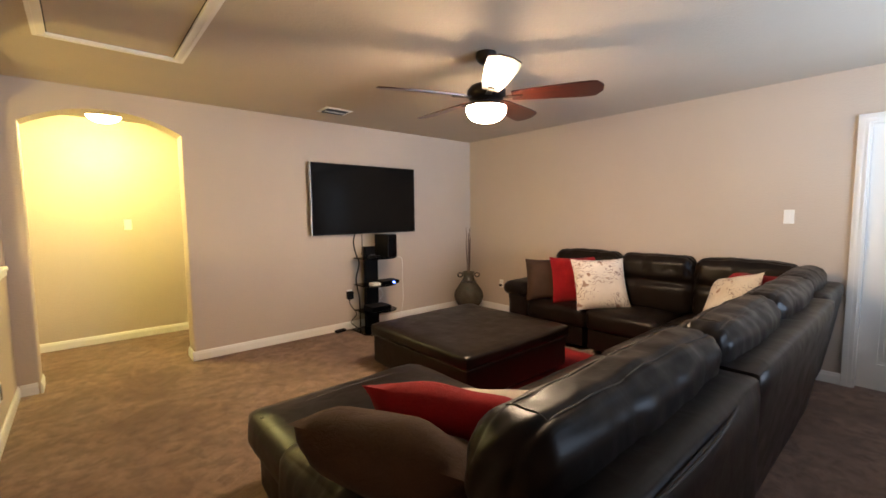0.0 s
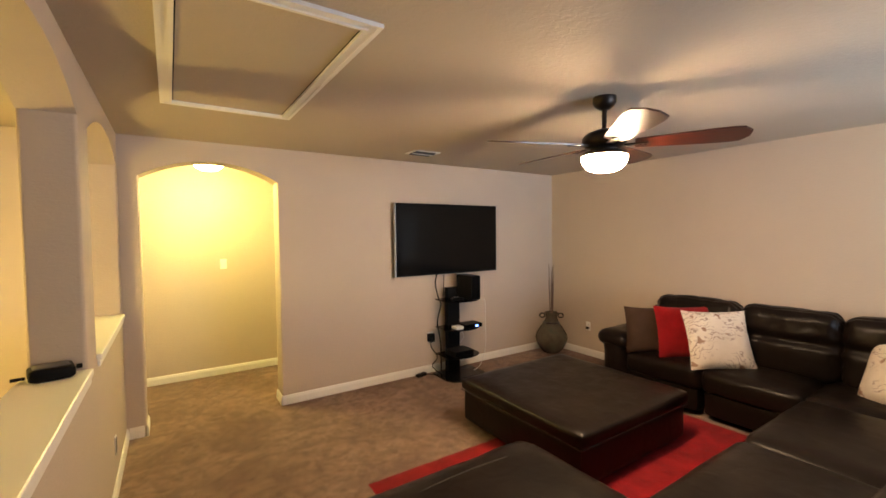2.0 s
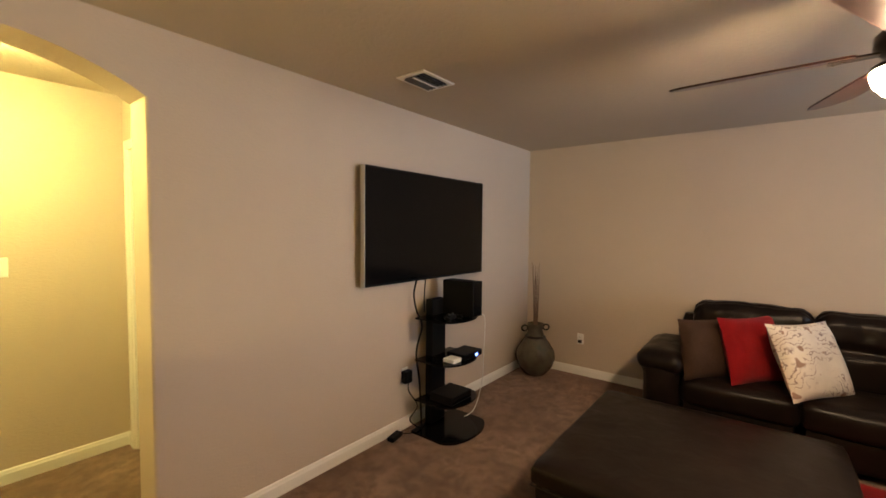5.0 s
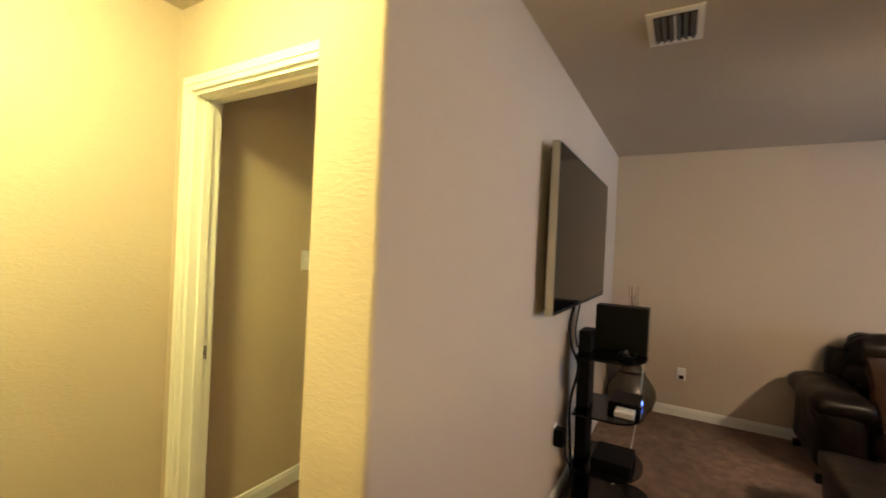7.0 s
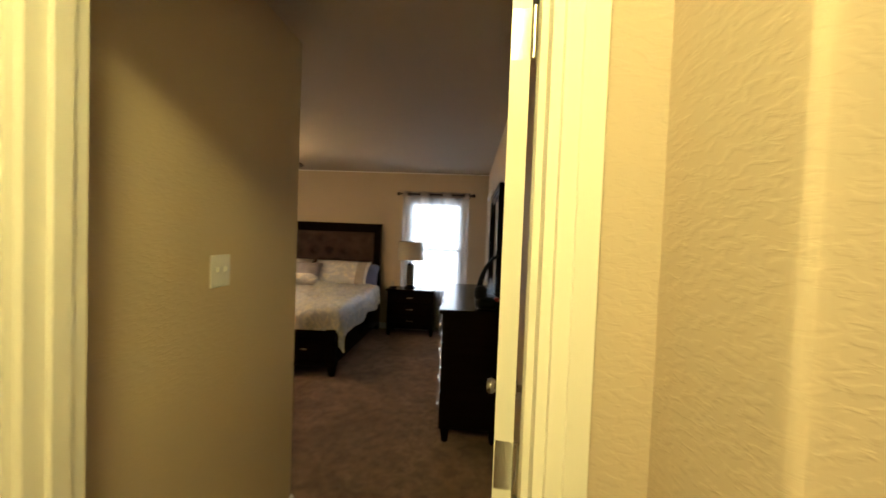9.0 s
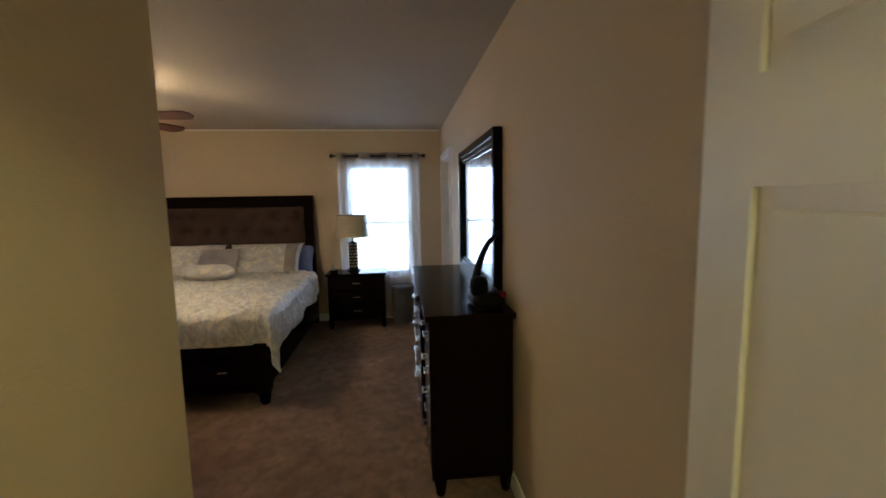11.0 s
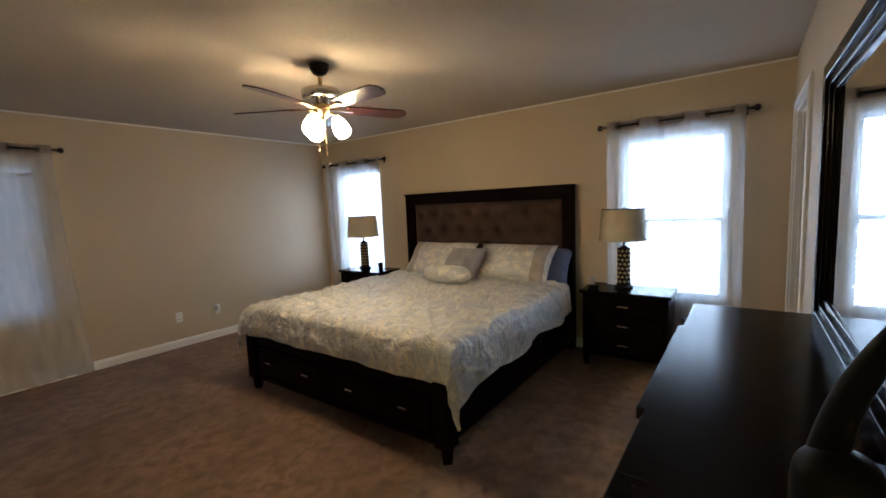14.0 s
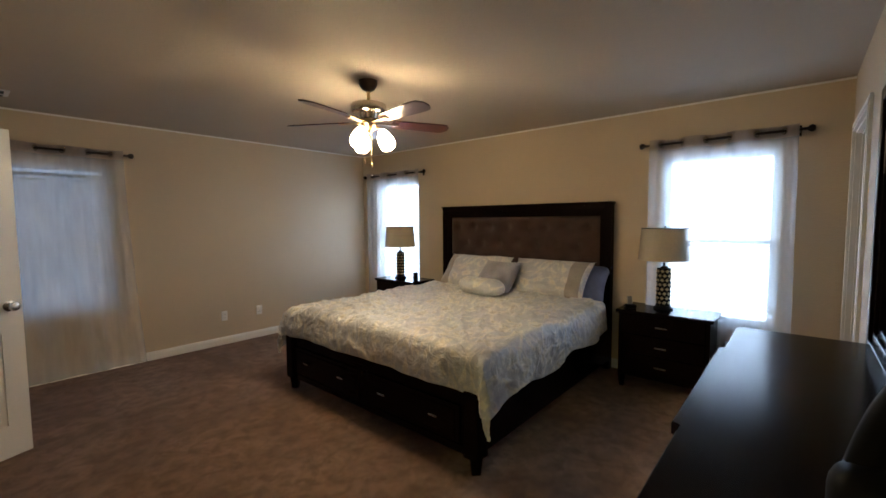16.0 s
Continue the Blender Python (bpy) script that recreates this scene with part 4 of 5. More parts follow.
for x, y in ((4.33, 3.40), (4.33, 1.0), (4.98, 3.40), (4.98, 1.0)):
    leg(east, x, y)

# pillows
LBL = {"b": "plump brown velvet throw pillow on the sectional", "r": "red chenille throw pillow on the sectional", "p": "cream throw pillow printed with faded script"}
throw_pillow(LBL["b"], BROWN, 0.48, 0.46, 0.15, pose(4.42, 2.97, 0.43, -12, 0, -42), seed=1)
throw_pillow(LBL["r"], RED, 0.52, 0.50, 0.15, pose(4.52, 2.68, 0.43, -17, 0, -39), seed=2)
throw_pillow(LBL["p"], PRINT, 0.54, 0.53, 0.15, pose(4.43, 2.33, 0.43, -25, 0, -40), seed=3)
throw_pillow(LBL["r"], RED, 0.50, 0.48, 0.15, pose(4.60, 1.27, 0.425, 18, 0, 62), seed=4)
throw_pillow(LBL["p"], PRINT, 0.50, 0.48, 0.14, pose(4.44, 1.36, 0.45, 30, 14, 54), seed=5)
throw_pillow(LBL["b"], BROWN, 0.62, 0.42, 0.24, pose(1.49, 1.44, 0.475, 53, 0, -69), seed=6)
throw_pillow(LBL["r"], RED, 0.60, 0.44, 0.18, pose(1.70, 1.45, 0.445, 38, 0, -61), seed=7)
throw_pillow(LBL["p"], PRINT, 0.50, 0.42, 0.15, pose(1.91, 1.40, 0.445, 44, 0, -54), seed=8)

# ottoman
otto = thing("ottoman", "large square dark leather storage ottoman", "ottoman", pose(0, 0, 0.022))
part("body", cushion(2.54, 3.76, 2.32, 3.53, 0.03, 0.30, 0.03, (0.006, 0.006, 0), 0.003, 10, 71), LEATHER, otto)
part("top_pad", cushion(2.52, 3.78, 2.30, 3.55, 0.285, 0.395, 0.035, (0.006, 0.006, 0.012), 0.005, 16, 72), LEATHER, otto)
part("seam", tube([(2.53, 2.31, 0.287), (3.77, 2.31, 0.287), (3.77, 3.54, 0.287), (2.53, 3.54, 0.287), (2.53, 2.31, 0.287)], 0.005, 6), STITCH, otto, "piped leather seam")
for x in (2.62, 3.68):
    for y in (2.40, 3.45):
        part("foot", lathe([(0, 0), (0.022, 0), (0.026, 0.032), (0, 0.032)], 12, c=(x, y, 0)), BLACK, otto)

# rug
RUGM = fabric("red_shag", (0.20, 0.008, 0.011), 150, 0.98, 0.3, 0.06)
rb = B()
nx, ny = 70, 60
vs = [[rb.verts.new((1.53 + 2.75 * i / nx + 0.006 * noise.noise(Vector((j * 0.7, i * 0.1, 3))) * (i in (0, nx)), 1.30 + 1.90 * j / ny + 0.008 * noise.noise(Vector((i * 0.7, j * 0.1, 5))) * (j in (0, ny)),
                     (0.020 if 0 < i < nx and 0 < j < ny else 0.002) + 0.004 * noise.noise(Vector((i * 1.3, j * 1.3, 0))) * (0 < i < nx and 0 < j < ny))) for i in range(nx + 1)] for j in range(ny + 1)]
for j in range(ny):
    for i in range(nx):
        rb.faces.new((vs[j][i], vs[j][i + 1], vs[j + 1][i + 1], vs[j + 1][i]))
tagged(part("area_rug", rb, RUGM), "red shag area rug under the ottoman", "rug")

# ---- television and its stand ----
tv = thing("television", "large black flat television with a silver bezel on the wall", "television", pose(2.54, 4.765, 1.155))
W, HT = 1.435, 0.815
part("screen", box(B(), 0.014, W - 0.014, -0.0005, 0.012, 0.016, HT - 0.012), BLACK_GLOSS, tv, "dark glossy screen", smooth=False)
part("bezel", boxes((0.008, W - 0.008, 0.001, 0.03, 0.0, 0.016), (0.008, W - 0.008, 0.001, 0.03, HT - 0.012, HT), (0.008, 0.014, 0.001, 0.03, 0.016, HT - 0.012), (W - 0.014, W - 0.008, 0.001, 0.03, 0.016, HT - 0.012)), BLACK, tv, "black bezel", smooth=False)
for x in (0.0, W - 0.008):
    part("side_trim", box(B(), x, x + 0.008, -0.001, 0.035, 0.0, HT), SILVER, tv, "silver edge trim", smooth=False)
part("back_shell", box(B(), 0.03, W - 0.03, 0.0305, 0.052, 0.02, HT - 0.02, 0.006), BLACK, tv)
part("wall_mount", boxes((0.45, 0.98, 0.0525, 0.0845, 0.30, 0.36), (0.45, 0.98, 0.0525, 0.0845, 0.50, 0.56)), BLACK, tv, smooth=False)

stand = thing("media_stand", "black metal and glass media stand with three shelves", "media stand", pose(3.26, 4.70, 0))


def shelf_plate(w, dep, z, t=0.012):
    """A plate with a bowed front edge."""
    bm = B()
    pts = [(-w / 2, 0.06), (w / 2, 0.06)] + [(w / 2 * math.cos(a), -dep + 0.14 - 0.14 * math.sin(a)) for a in [math.pi * k / 12 for k in range(13)]]
    lo = [bm.verts.new((x, y, z)) for x, y in pts]
    hi = [bm.verts.new((x, y, z + t)) for x, y in pts]
    bm.faces.new(lo[::-1])
    bm.faces.new(hi)
    for i in range(len(pts)):
        j = (i + 1) % len(pts)
        bm.faces.new((lo[i], lo[j], hi[j], hi[i]))
    bmesh.ops.recalc_face_normals(bm, faces=bm.faces[:])
    return bm


part("base_plate", shelf_plate(0.52, 0.36, 0.0, 0.018), BLACK_GLOSS, stand, "black glass floor plate", smooth=False)
part("column", boxes((-0.085, 0.085, 0.0, 0.07, 0.018, 1.0), bev=0.006), BLACK, stand)
for z in (0.235, 0.545, 0.865):
    s = part("shelf", shelf_plate(0.44, 0.30, z), BLACK_GLOSS, stand, "black glass shelf", smooth=False)
    part("shelf_clamp", box(B(), -0.10, 0.10, -0.02, 0.075, z - 0.025, z - 0.0005, 0.003), BLACK, s)


def gadget(name, label, x0, x1, y0, y1, z0, z1, lamp=None, extra=None):
    d = thing(name, label, "electronics")
    part("case", box(B(), x0, x1, y0, y1, z0, z1, 0.006), BLACK, d)
    part("front_panel", box(B(), x0 + 0.01, x1 - 0.01, y0 - 0.002, y0 + 0.001, z0 + 0.008, z1 - 0.008), BLACK_GLOSS, d, "glossy black front", smooth=False)
    if lamp:
        part("status_light", box(B(), *lamp), glow("blue_led", (0.12, 0.22, 1.0), 9.0), d, "lit blue display", smooth=False)
    return d


gadget("cable_box", "black cable box with a lit blue display", 3.23, 3.47, 4.43, 4.60, 0.559, 0.605, (3.37, 3.405, 4.4265, 4.4275, 0.570, 0.590))
dv = thing("white_adapter", "small white box on the media shelf", "electronics")
part("case", box(B(), 3.12, 3.22, 4.45, 4.55, 0.559, 0.59, 0.005), WHITE, dv)
gadget("game_console", "black game console on the lowest shelf", 3.10, 3.36, 4.45, 4.66, 0.249, 0.31)
gadget("speaker_box", "tall black speaker box standing on the top shelf", 3.30, 3.43, 4.41, 4.70, 0.879, 1.15)
gp = thing("game_controller", "black game controller on the top shelf", "controller", pose(3.16, 4.52, 0.878))
part("body", cushion(-0.05, 0.05, -0.03, 0.03, 0.0, 0.035, 0.016, cuts=5), BLACK, gp)
for s in (-1, 1):
    part("grip", tube(curve_pts([(s * 0.045, 0, 0.02), (s * 0.068, -0.03, 0.016), (s * 0.070, -0.06, 0.014)], 4), 0.015, 8), BLACK, gp)
    part("thumb_stick", lathe([(0, 0.03), (0.008, 0.03), (0.007, 0.042), (0.011, 0.046), (0, 0.048)], 10, c=(s * 0.022, -0.012, 0)), GREY, gp)


def cable(label, pts, r, material=BLACK):
    tagged(part("cable", tube(curve_pts(pts, 7), r, 6), material), label, "cable")


cable("black cable running down the wall from the television", [(3.08, 4.78, 1.16), (3.07, 4.80, 1.05), (3.09, 4.79, 0.92), (3.11, 4.75, 0.80), (3.08, 4.78, 0.60), (3.12, 4.78, 0.35), (3.10, 4.74, 0.03)], 0.008)
cable("black cable hanging beside the media stand", [(3.17, 4.77, 1.15), (3.18, 4.79, 1.0), (3.16, 4.77, 0.90)], 0.005)
cable("thin white cable hanging from the top shelf to the floor", [(3.47, 4.46, 0.876), (3.52, 4.44, 0.84), (3.53, 4.45, 0.60), (3.55, 4.48, 0.30), (3.50, 4.52, 0.08), (3.44, 4.60, 0.006)], 0.003, WHITE)
cable("white cable looped behind the media stand", [(3.36, 4.79, 0.40), (3.40, 4.76, 0.46), (3.44, 4.76, 0.38), (3.40, 4.78, 0.30), (3.36, 4.77, 0.22)], 0.003, WHITE)
cable("tangled black cable beside the media stand", [(3.04, 4.79, 0.46), (2.98, 4.77, 0.34), (3.05, 4.74, 0.20), (2.99, 4.76, 0.10), (3.08, 4.70, 0.006)], 0.005)
cable("black cord on the carpet to the power adapter", [(2.93, 4.79, 0.012), (3.00, 4.74, 0.006), (3.06, 4.77, 0.006), (3.12, 4.72, 0.02)], 0.004)
pa = thing("power_adapter", "black power brick lying on the carpet by the wall", "adapter", pose(2.86, 4.79, 0.0, 0, 0, 12))
part("case", box(B(), -0.065, 0.065, -0.028, 0.028, 0, 0.032, 0.006), BLACK, pa)
pl = thing("plug_adapter", "black plug adapter in a wall outlet", "plug", pose(3.02, 4.848, 0.42))
part("plate", box(B(), -0.035, 0.035, -0.005, 0.001, -0.06, 0.06, 0.002), WHITE, pl, "white outlet plate")
part("plug", box(B(), -0.045, 0.03, -0.06, -0.0055, -0.05, 0.045, 0.008), BLACK, pl)


# ---- vase with twigs ----
def glaze():
    m = mat("brown_green_glaze", (0.07, 0.05, 0.035), 0.24)
    v = coords(m)
    set_in(m, "Base Color", ramp(m, noise_tex(m, v, 6, 5), [(0.3, (0.055, 0.042, 0.032)), (0.55, (0.085, 0.075, 0.055)), (0.75, (0.05, 0.062, 0.05))]))
    add_bump(m, noise_tex(m, v, 30, 3), 0.15, 0.004)
    return m


vase = thing("floor_vase", "brown glazed pottery floor vase with ring handles", "vase", pose(4.815, 4.615, 0))
GL = glaze()
part("body", lathe([(0.0, 0.0), (0.10, 0.0), (0.12, 0.012), (0.185, 0.10), (0.212, 0.19), (0.200, 0.26), (0.150, 0.34), (0.098, 0.41), (0.076, 0.47), (0.076, 0.51), (0.090, 0.535), (0.088, 0.545), (0.062, 0.535), (0.058, 0.48), (0.0, 0.46)], 36,
     wave=lambda a, z: 1 + 0.012 * math.sin(12 * a) * (0.1 < z < 0.4)), GL, vase)
part("collar", lathe([(0.095, 0.395), (0.112, 0.40), (0.112, 0.412), (0.095, 0.42)], 30), BRONZE, vase)
for s in (-1, 1):
    part("handle", tube([(s * (0.088 + 0.034 * (1 - math.cos(a))), 0.0, 0.50 + 0.030 * math.sin(a)) for a in [2 * math.pi * k / 14 for k in range(14)]] + [(s * 0.088, 0, 0.50)], 0.009, 8), BRONZE, vase, m=pose(0, 0, 0, 0, 0, -40))
TWIG = wood("dry_twig", (0.09, 0.055, 0.04), (0.17, 0.11, 0.08), 0.8, 2)
tw = thing("twig_bunch", "dry brown decorative twigs standing in the floor vase", "twigs", pose(4.815, 4.615, 0.462))
for i in range(16):
    a, r = random.uniform(0, 6.28), random.uniform(0.005, 0.032)
    x, y, h = r * math.cos(a), r * math.sin(a), random.uniform(0.48, 0.74)
    part("twig", tube(curve_pts([(x * 0.6, y * 0.6, 0.0), (x, y, h * 0.5), (x * 1.5 + random.uniform(-0.02, 0.02), y * 1.5 + random.uniform(-0.02, 0.02), h)], 4), 0.005, 5, taper=lambda k: 1 - 0.7 * k), TWIG, tw)


# ---- wall plates, vent, hatch, small things ----
def switch_plate(label, m, gangs=1):
    d = thing("light_switch", label, "light switch", m)
    w = 0.035 + 0.023 * (gangs - 1)
    part("plate", box(B(), -w, w, -0.006, 0.0, -0.058, 0.058, 0.003), WHITE, d)
    for k in range(gangs):
        x = (k - (gangs - 1) / 2) * 0.046
        part("toggle", boxes((x - 0.006, x + 0.006, -0.016, -0.006, -0.002, 0.014), (x - 0.009, x + 0.009, -0.0075, -0.006, -0.017, 0.017)), WHITE, d, smooth=False)
    return d


def outlet(label, m):
    d = thing("wall_outlet", label, "outlet", m)
    part("plate", box(B(), -0.035, 0.035, -0.006, 0.0, -0.057, 0.057, 0.003), WHITE, d)
    for z in (-0.02, 0.02):
        s = part("socket", box(B(), -0.016, 0.016, -0.008, -0.0062, z - 0.014, z + 0.014, 0.0007), WHITE, d)
        part("slot", boxes((-0.008, -0.005, -0.0086, -0.008, z - 0.005, z + 0.006), (0.005, 0.008, -0.0086, -0.008, z - 0.005, z + 0.006)), BLACK, s, smooth=False)
    return d


switch_plate("white toggle switch on the living room wall", pose(5.085, 1.07, 1.33, 0, 0, -90))
switch_plate("white toggle switch on the hall wall", pose(1.015, 6.21, 1.30))
switch_plate("white double toggle switch on the bedroom passage wall", pose(2.433, 6.24, 1.335), 2)
outlet("white outlet low on the wall beside the sofa", pose(5.085, 4.22, 0.39, 0, 0, -90))
po = thing("plug_adapter", "brown plug in the outlet beside the sofa", "plug", pose(5.085, 4.22, 0.37, 0, 0, -90))
part("plug", box(B(), -0.02, 0.02, -0.035, -0.0088, -0.02, 0.012, 0.005), BRONZE, po)
bo = thing("outlet_box", "uncovered brown outlet box low on the half wall", "outlet", pose(0.165, 4.05, 0.30, 0, 0, 90))
part("plate", box(B(), -0.035, 0.035, -0.006, 0.0, -0.057, 0.057, 0.003), WHITE, bo)
part("opening", box(B(), -0.024, 0.024, -0.009, -0.0062, -0.045, 0.045, 0.001), BRONZE, bo, "dark brown opening")

def ceiling_vent(label, m):
    vent = thing("ceiling_vent", label, "vent", m)
    part("frame", boxes((-0.145, 0.145, -0.105, -0.080, -0.008, 0.0), (-0.145, 0.145, 0.080, 0.105, -0.008, 0.0), (-0.145, -0.115, -0.080, 0.080, -0.008, 0.0), (0.115, 0.145, -0.080, 0.080, -0.008, 0.0)), TRIM, vent, smooth=False)
    # no duct above: a black sheet stands for the shade behind the louvres
    part("backing", box(B(), -0.115, 0.115, -0.080, 0.080, -0.0015, 0.0), BLACK, vent, "black sheet for the shade in the duct", smooth=False)
    for k in range(6):
        part("slat", box(B(), -0.114, 0.114, -0.011, 0.011, -0.0008, 0.0008), GREY, vent, "grey louvre", smooth=False, m=pose(0, -0.065 + 0.026 * k, -0.010, 42 if k < 3 else -42, 0, 0))
    part("centre_bar", box(B(), -0.115, 0.115, -0.004, 0.004, -0.020, -0.014), TRIM, vent, smooth=False)


ceiling_vent("white louvred air vent in the living room ceiling", pose(2.64, 4.325, H))
ceiling_vent("white louvred air vent in the bedroom ceiling", pose(3.46, 9.93, H))

hatch = thing("attic_hatch", "painted attic hatch framed by white moulding in the ceiling", "attic hatch")
hx0, hx1, hy0, hy1 = 0.47, 1.21, 2.19, 3.715
part("panel", box(B(), hx0 + 0.066, hx1 - 0.066, hy0 + 0.066, hy1 - 0.066, H - 0.004, H + 0.001), CEIL, hatch, smooth=False)
for o0, o1, t in ((0.0, 0.020, 0.016), (0.020, 0.045, 0.011), (0.045, 0.060, 0.018)):
    part("moulding", boxes((hx0 + o0, hx0 + o1, hy0 + o0, hy1 - o0, H - t, H), (hx1 - o1, hx1 - o0, hy0 + o0, hy1 - o0, H - t, H), (hx0 + o1, hx1 - o1, hy0 + o0, hy0 + o1, H - t, H), (hx0 + o1, hx1 - o1, hy1 - o1, hy1 - o0, H - t, H)), TRIM, hatch, smooth=False)
part("gap", boxes((hx0 + 0.060, hx0 + 0.066, hy0 + 0.060, hy1 - 0.060, H - 0.003, H), (hx1 - 0.066, hx1 - 0.060, hy0 + 0.060, hy1 - 0.060, H - 0.003, H), (hx0 + 0.066, hx1 - 0.066, hy0 + 0.060, hy0 + 0.066, H - 0.003, H), (hx0 + 0.066, hx1 - 0.066, hy1 - 0.066, hy1 - 0.060, H - 0.003, H)), BLACK, hatch, "dark gap round the panel", smooth=False)

smoke = thing("smoke_detector", "round white smoke detector on the passage ceiling", "smoke detector", pose(2.53, 5.57, H))
part("base", lathe([(0, 0), (0.07, 0), (0.07, -0.012), (0.062, -0.014), (0, -0.014)], 28), WHITE, smoke)
part("cover", lathe([(0.060, -0.0141), (0.058, -0.034), (0.045, -0.042), (0.02, -0.044), (0, -0.043)], 28), WHITE, smoke)

rt = thing("cordless_phone", "black device lying on the half wall ledge", "electronics", pose(0.055, 3.10, 1.033, 0, 0, 14))
part("body", cushion(-0.075, 0.075, -0.065, 0.065, 0.0, 0.052, 0.016, (0, 0, 0.004), cuts=7), BLACK, rt)
part("top_plate", cushion(-0.06, 0.06, -0.045, 0.045, 0.040, 0.058, 0.008, cuts=5), GREY, rt, "dark grey top plate")
part("clip", box(B(), -0.125, -0.08, -0.012, 0.012, 0.012, 0.022, 0.003), BLACK, rt)
part("knob", lathe([(0, 0), (0.011, 0), (0.011, 0.02), (0, 0.02)], 12), BLACK, rt, m=pose(0.083, 0.02, 0.025, 0, 90, 0))

# ---- bedroom: bed ----
TUFT = fabric("brown_tufted_linen", (0.060, 0.036, 0.029), 420, 0.9)


def jacquard(name, ground, figure, scale=1.0):
    """Satin woven with leaf-like figures."""
    m = mat(name, ground, 0.45, spec=0.75)
    v = coords(m)
    n1 = noise_tex(m, coords(m, scale=(1, 1.7, 1)), 4.6 * scale, 3, 0.5, 2.6)
    n2 = noise_tex(m, v, 16 * scale, 2, 0.5, 1.4)
    fig = value_map(m, n1, 0, 1, 0.46, 0.60)
    vein = value_map(m, n2, 0, 0.4, 0.52, 0.60)
    c1 = mix_color(m, fig, ground, figure)
    c2 = mix_color(m, vein, c1, tuple(0.6 * g + 0.12 for g in ground))
    set_in(m, "Base Color", c2)
    set_in(m, "Roughness", value_map(m, n1, 0.42, 0.27, 0.46, 0.60))
    nb = add_bump(m, noise_tex(m, v, 520, 2), 0.2, 0.001)
    add_bump(m, noise_tex(m, v, 8, 5, 0.6, 1.8), 0.85, 0.030, nb)
    bsdf(m).inputs["Sheen Weight"].default_value = 0.25
    return m


SATIN = jacquard("silver_gold_jacquard", (0.50, 0.50, 0.51), (0.75, 0.705, 0.60))
LILAC = fabric("silver_lilac_satin", (0.33, 0.31, 0.34), 300, 0.5)
BLUE = fabric("blue_satin_pillowcase", (0.12, 0.15, 0.30), 300, 0.45)
SHEET = fabric("grey_bed_sheet", (0.22, 0.22, 0.25), 300, 0.8)

BX0, BX1, BY0, BY1 = 5.12, 7.36, 6.715, 8.665
bed = thing("bed", "king bed with espresso frame, footboard drawers and tufted headboard", "bed")
hy0, hy1, hz = 6.707, 8.819, 1.605
frame_bm = B()
for o0, o1, x0 in ((0.0, 0.055, 7.335), (0.055, 0.085, 7.350), (0.085, 0.115, 7.362)):
    box(frame_bm, x0, 7.418, hy0 + o0, hy0 + o1, 0.0, hz - o0, 0.003, 1)
    box(frame_bm, x0, 7.418, hy1 - o1, hy1 - o0, 0.0, hz - o0, 0.003, 1)
    box(frame_bm, x0, 7.418, hy0 + o1, hy1 - o1, hz - o1, hz - o0, 0.003, 1)
box(frame_bm, 7.325, 7.42, hy0 - 0.012, hy1 + 0.012, hz, hz + 0.022, 0.005, 1)
hbf = part("headboard_frame", frame_bm, ESPRESSO, bed, "stepped espresso headboard frame")
px0, px1, pz0, pz1 = hy0 + 0.115, hy1 - 0.115, 0.55, hz - 0.115
pan = B()
NU, NV = 120, 60
btn = []
for r in range(5):
    for c in range(8 if r % 2 == 0 else 7):
        btn.append((px0 + (px1 - px0) * (c + (0.5 if r % 2 == 0 else 1.0)) / 8, pz1 - 0.115 - r * 0.185))
grid = []
for j in range(NV + 1):
    row = []
    for i in range(NU + 1):
        y, z = px0 + (px1 - px0) * i / NU, pz0 + (pz1 - pz0) * j / NV
        d2 = min((y - b[0]) ** 2 + (z - b[1]) ** 2 for b in btn)
        e = min(i, NU - i, 2 * j, 2 * (NV - j)) / 6
        tug = min(abs(z - b[1]) / 0.012 + abs(y - b[0]) / 0.09 for b in btn)
        puff = (0.034 * (1 - math.exp(-d2 / 0.0030)) - 0.009 * math.exp(-tug)) * min(1, e) ** 0.5
        row.append(pan.verts.new((7.392 - puff, y, z)))
    grid.append(row)
for j in range(NV):
    for i in range(NU):
        pan.faces.new((grid[j][i], grid[j + 1][i], grid[j + 1][i + 1], grid[j][i + 1]))
tp = part("tufted_panel", pan, TUFT, bed, "brown button-tufted upholstery")
bmesh_btn = lathe([(0, -0.004), (0.011, -0.002), (0.012, 0.003), (0.006, 0.008), (0, 0.009)], 10)
b0 = None
for y, z in btn:
    mm = pose(7.389, y, z, 0, -90, 0)
    if b0 is None:
        b0 = part("button", bmesh_btn, TUFT, tp, m=mm)
    else:
        o = new("button", b0.data)
        o.parent, o.matrix_basis = tp, mm
for y0, y1 in ((BY0 - 0.02, BY0 + 0.02), (BY1 - 0.02, BY1 + 0.02)):
    part("side_rail", box(B(), 5.22, 7.335, y0, y1, 0.10, 0.43, 0.006), ESPRESSO, bed)
part("mattress_deck", box(B(), 5.24, 7.33, BY0 + 0.021, BY1 - 0.021, 0.20, 0.42), ESPRESSO, bed, smooth=False)
part("bottom_rail", box(B(), 5.13, 5.20, BY0 - 0.03, BY1 + 0.03, 0.10, 0.145, 0.004), ESPRESSO, bed)
part("top_rail", box(B(), 5.13, 5.20, BY0 - 0.03, BY1 + 0.03, 0.395, 0.475, 0.004), ESPRESSO, bed)
part("divider", box(B(), 5.13, 5.1495, 7.655, 7.725, 0.1455, 0.3945, 0.003), ESPRESSO, bed)
part("footboard", box(B(), 5.15, 5.20, BY0 + 0.04, BY1 - 0.04, 0.145, 0.395, 0.002), ESPRESSO, bed)
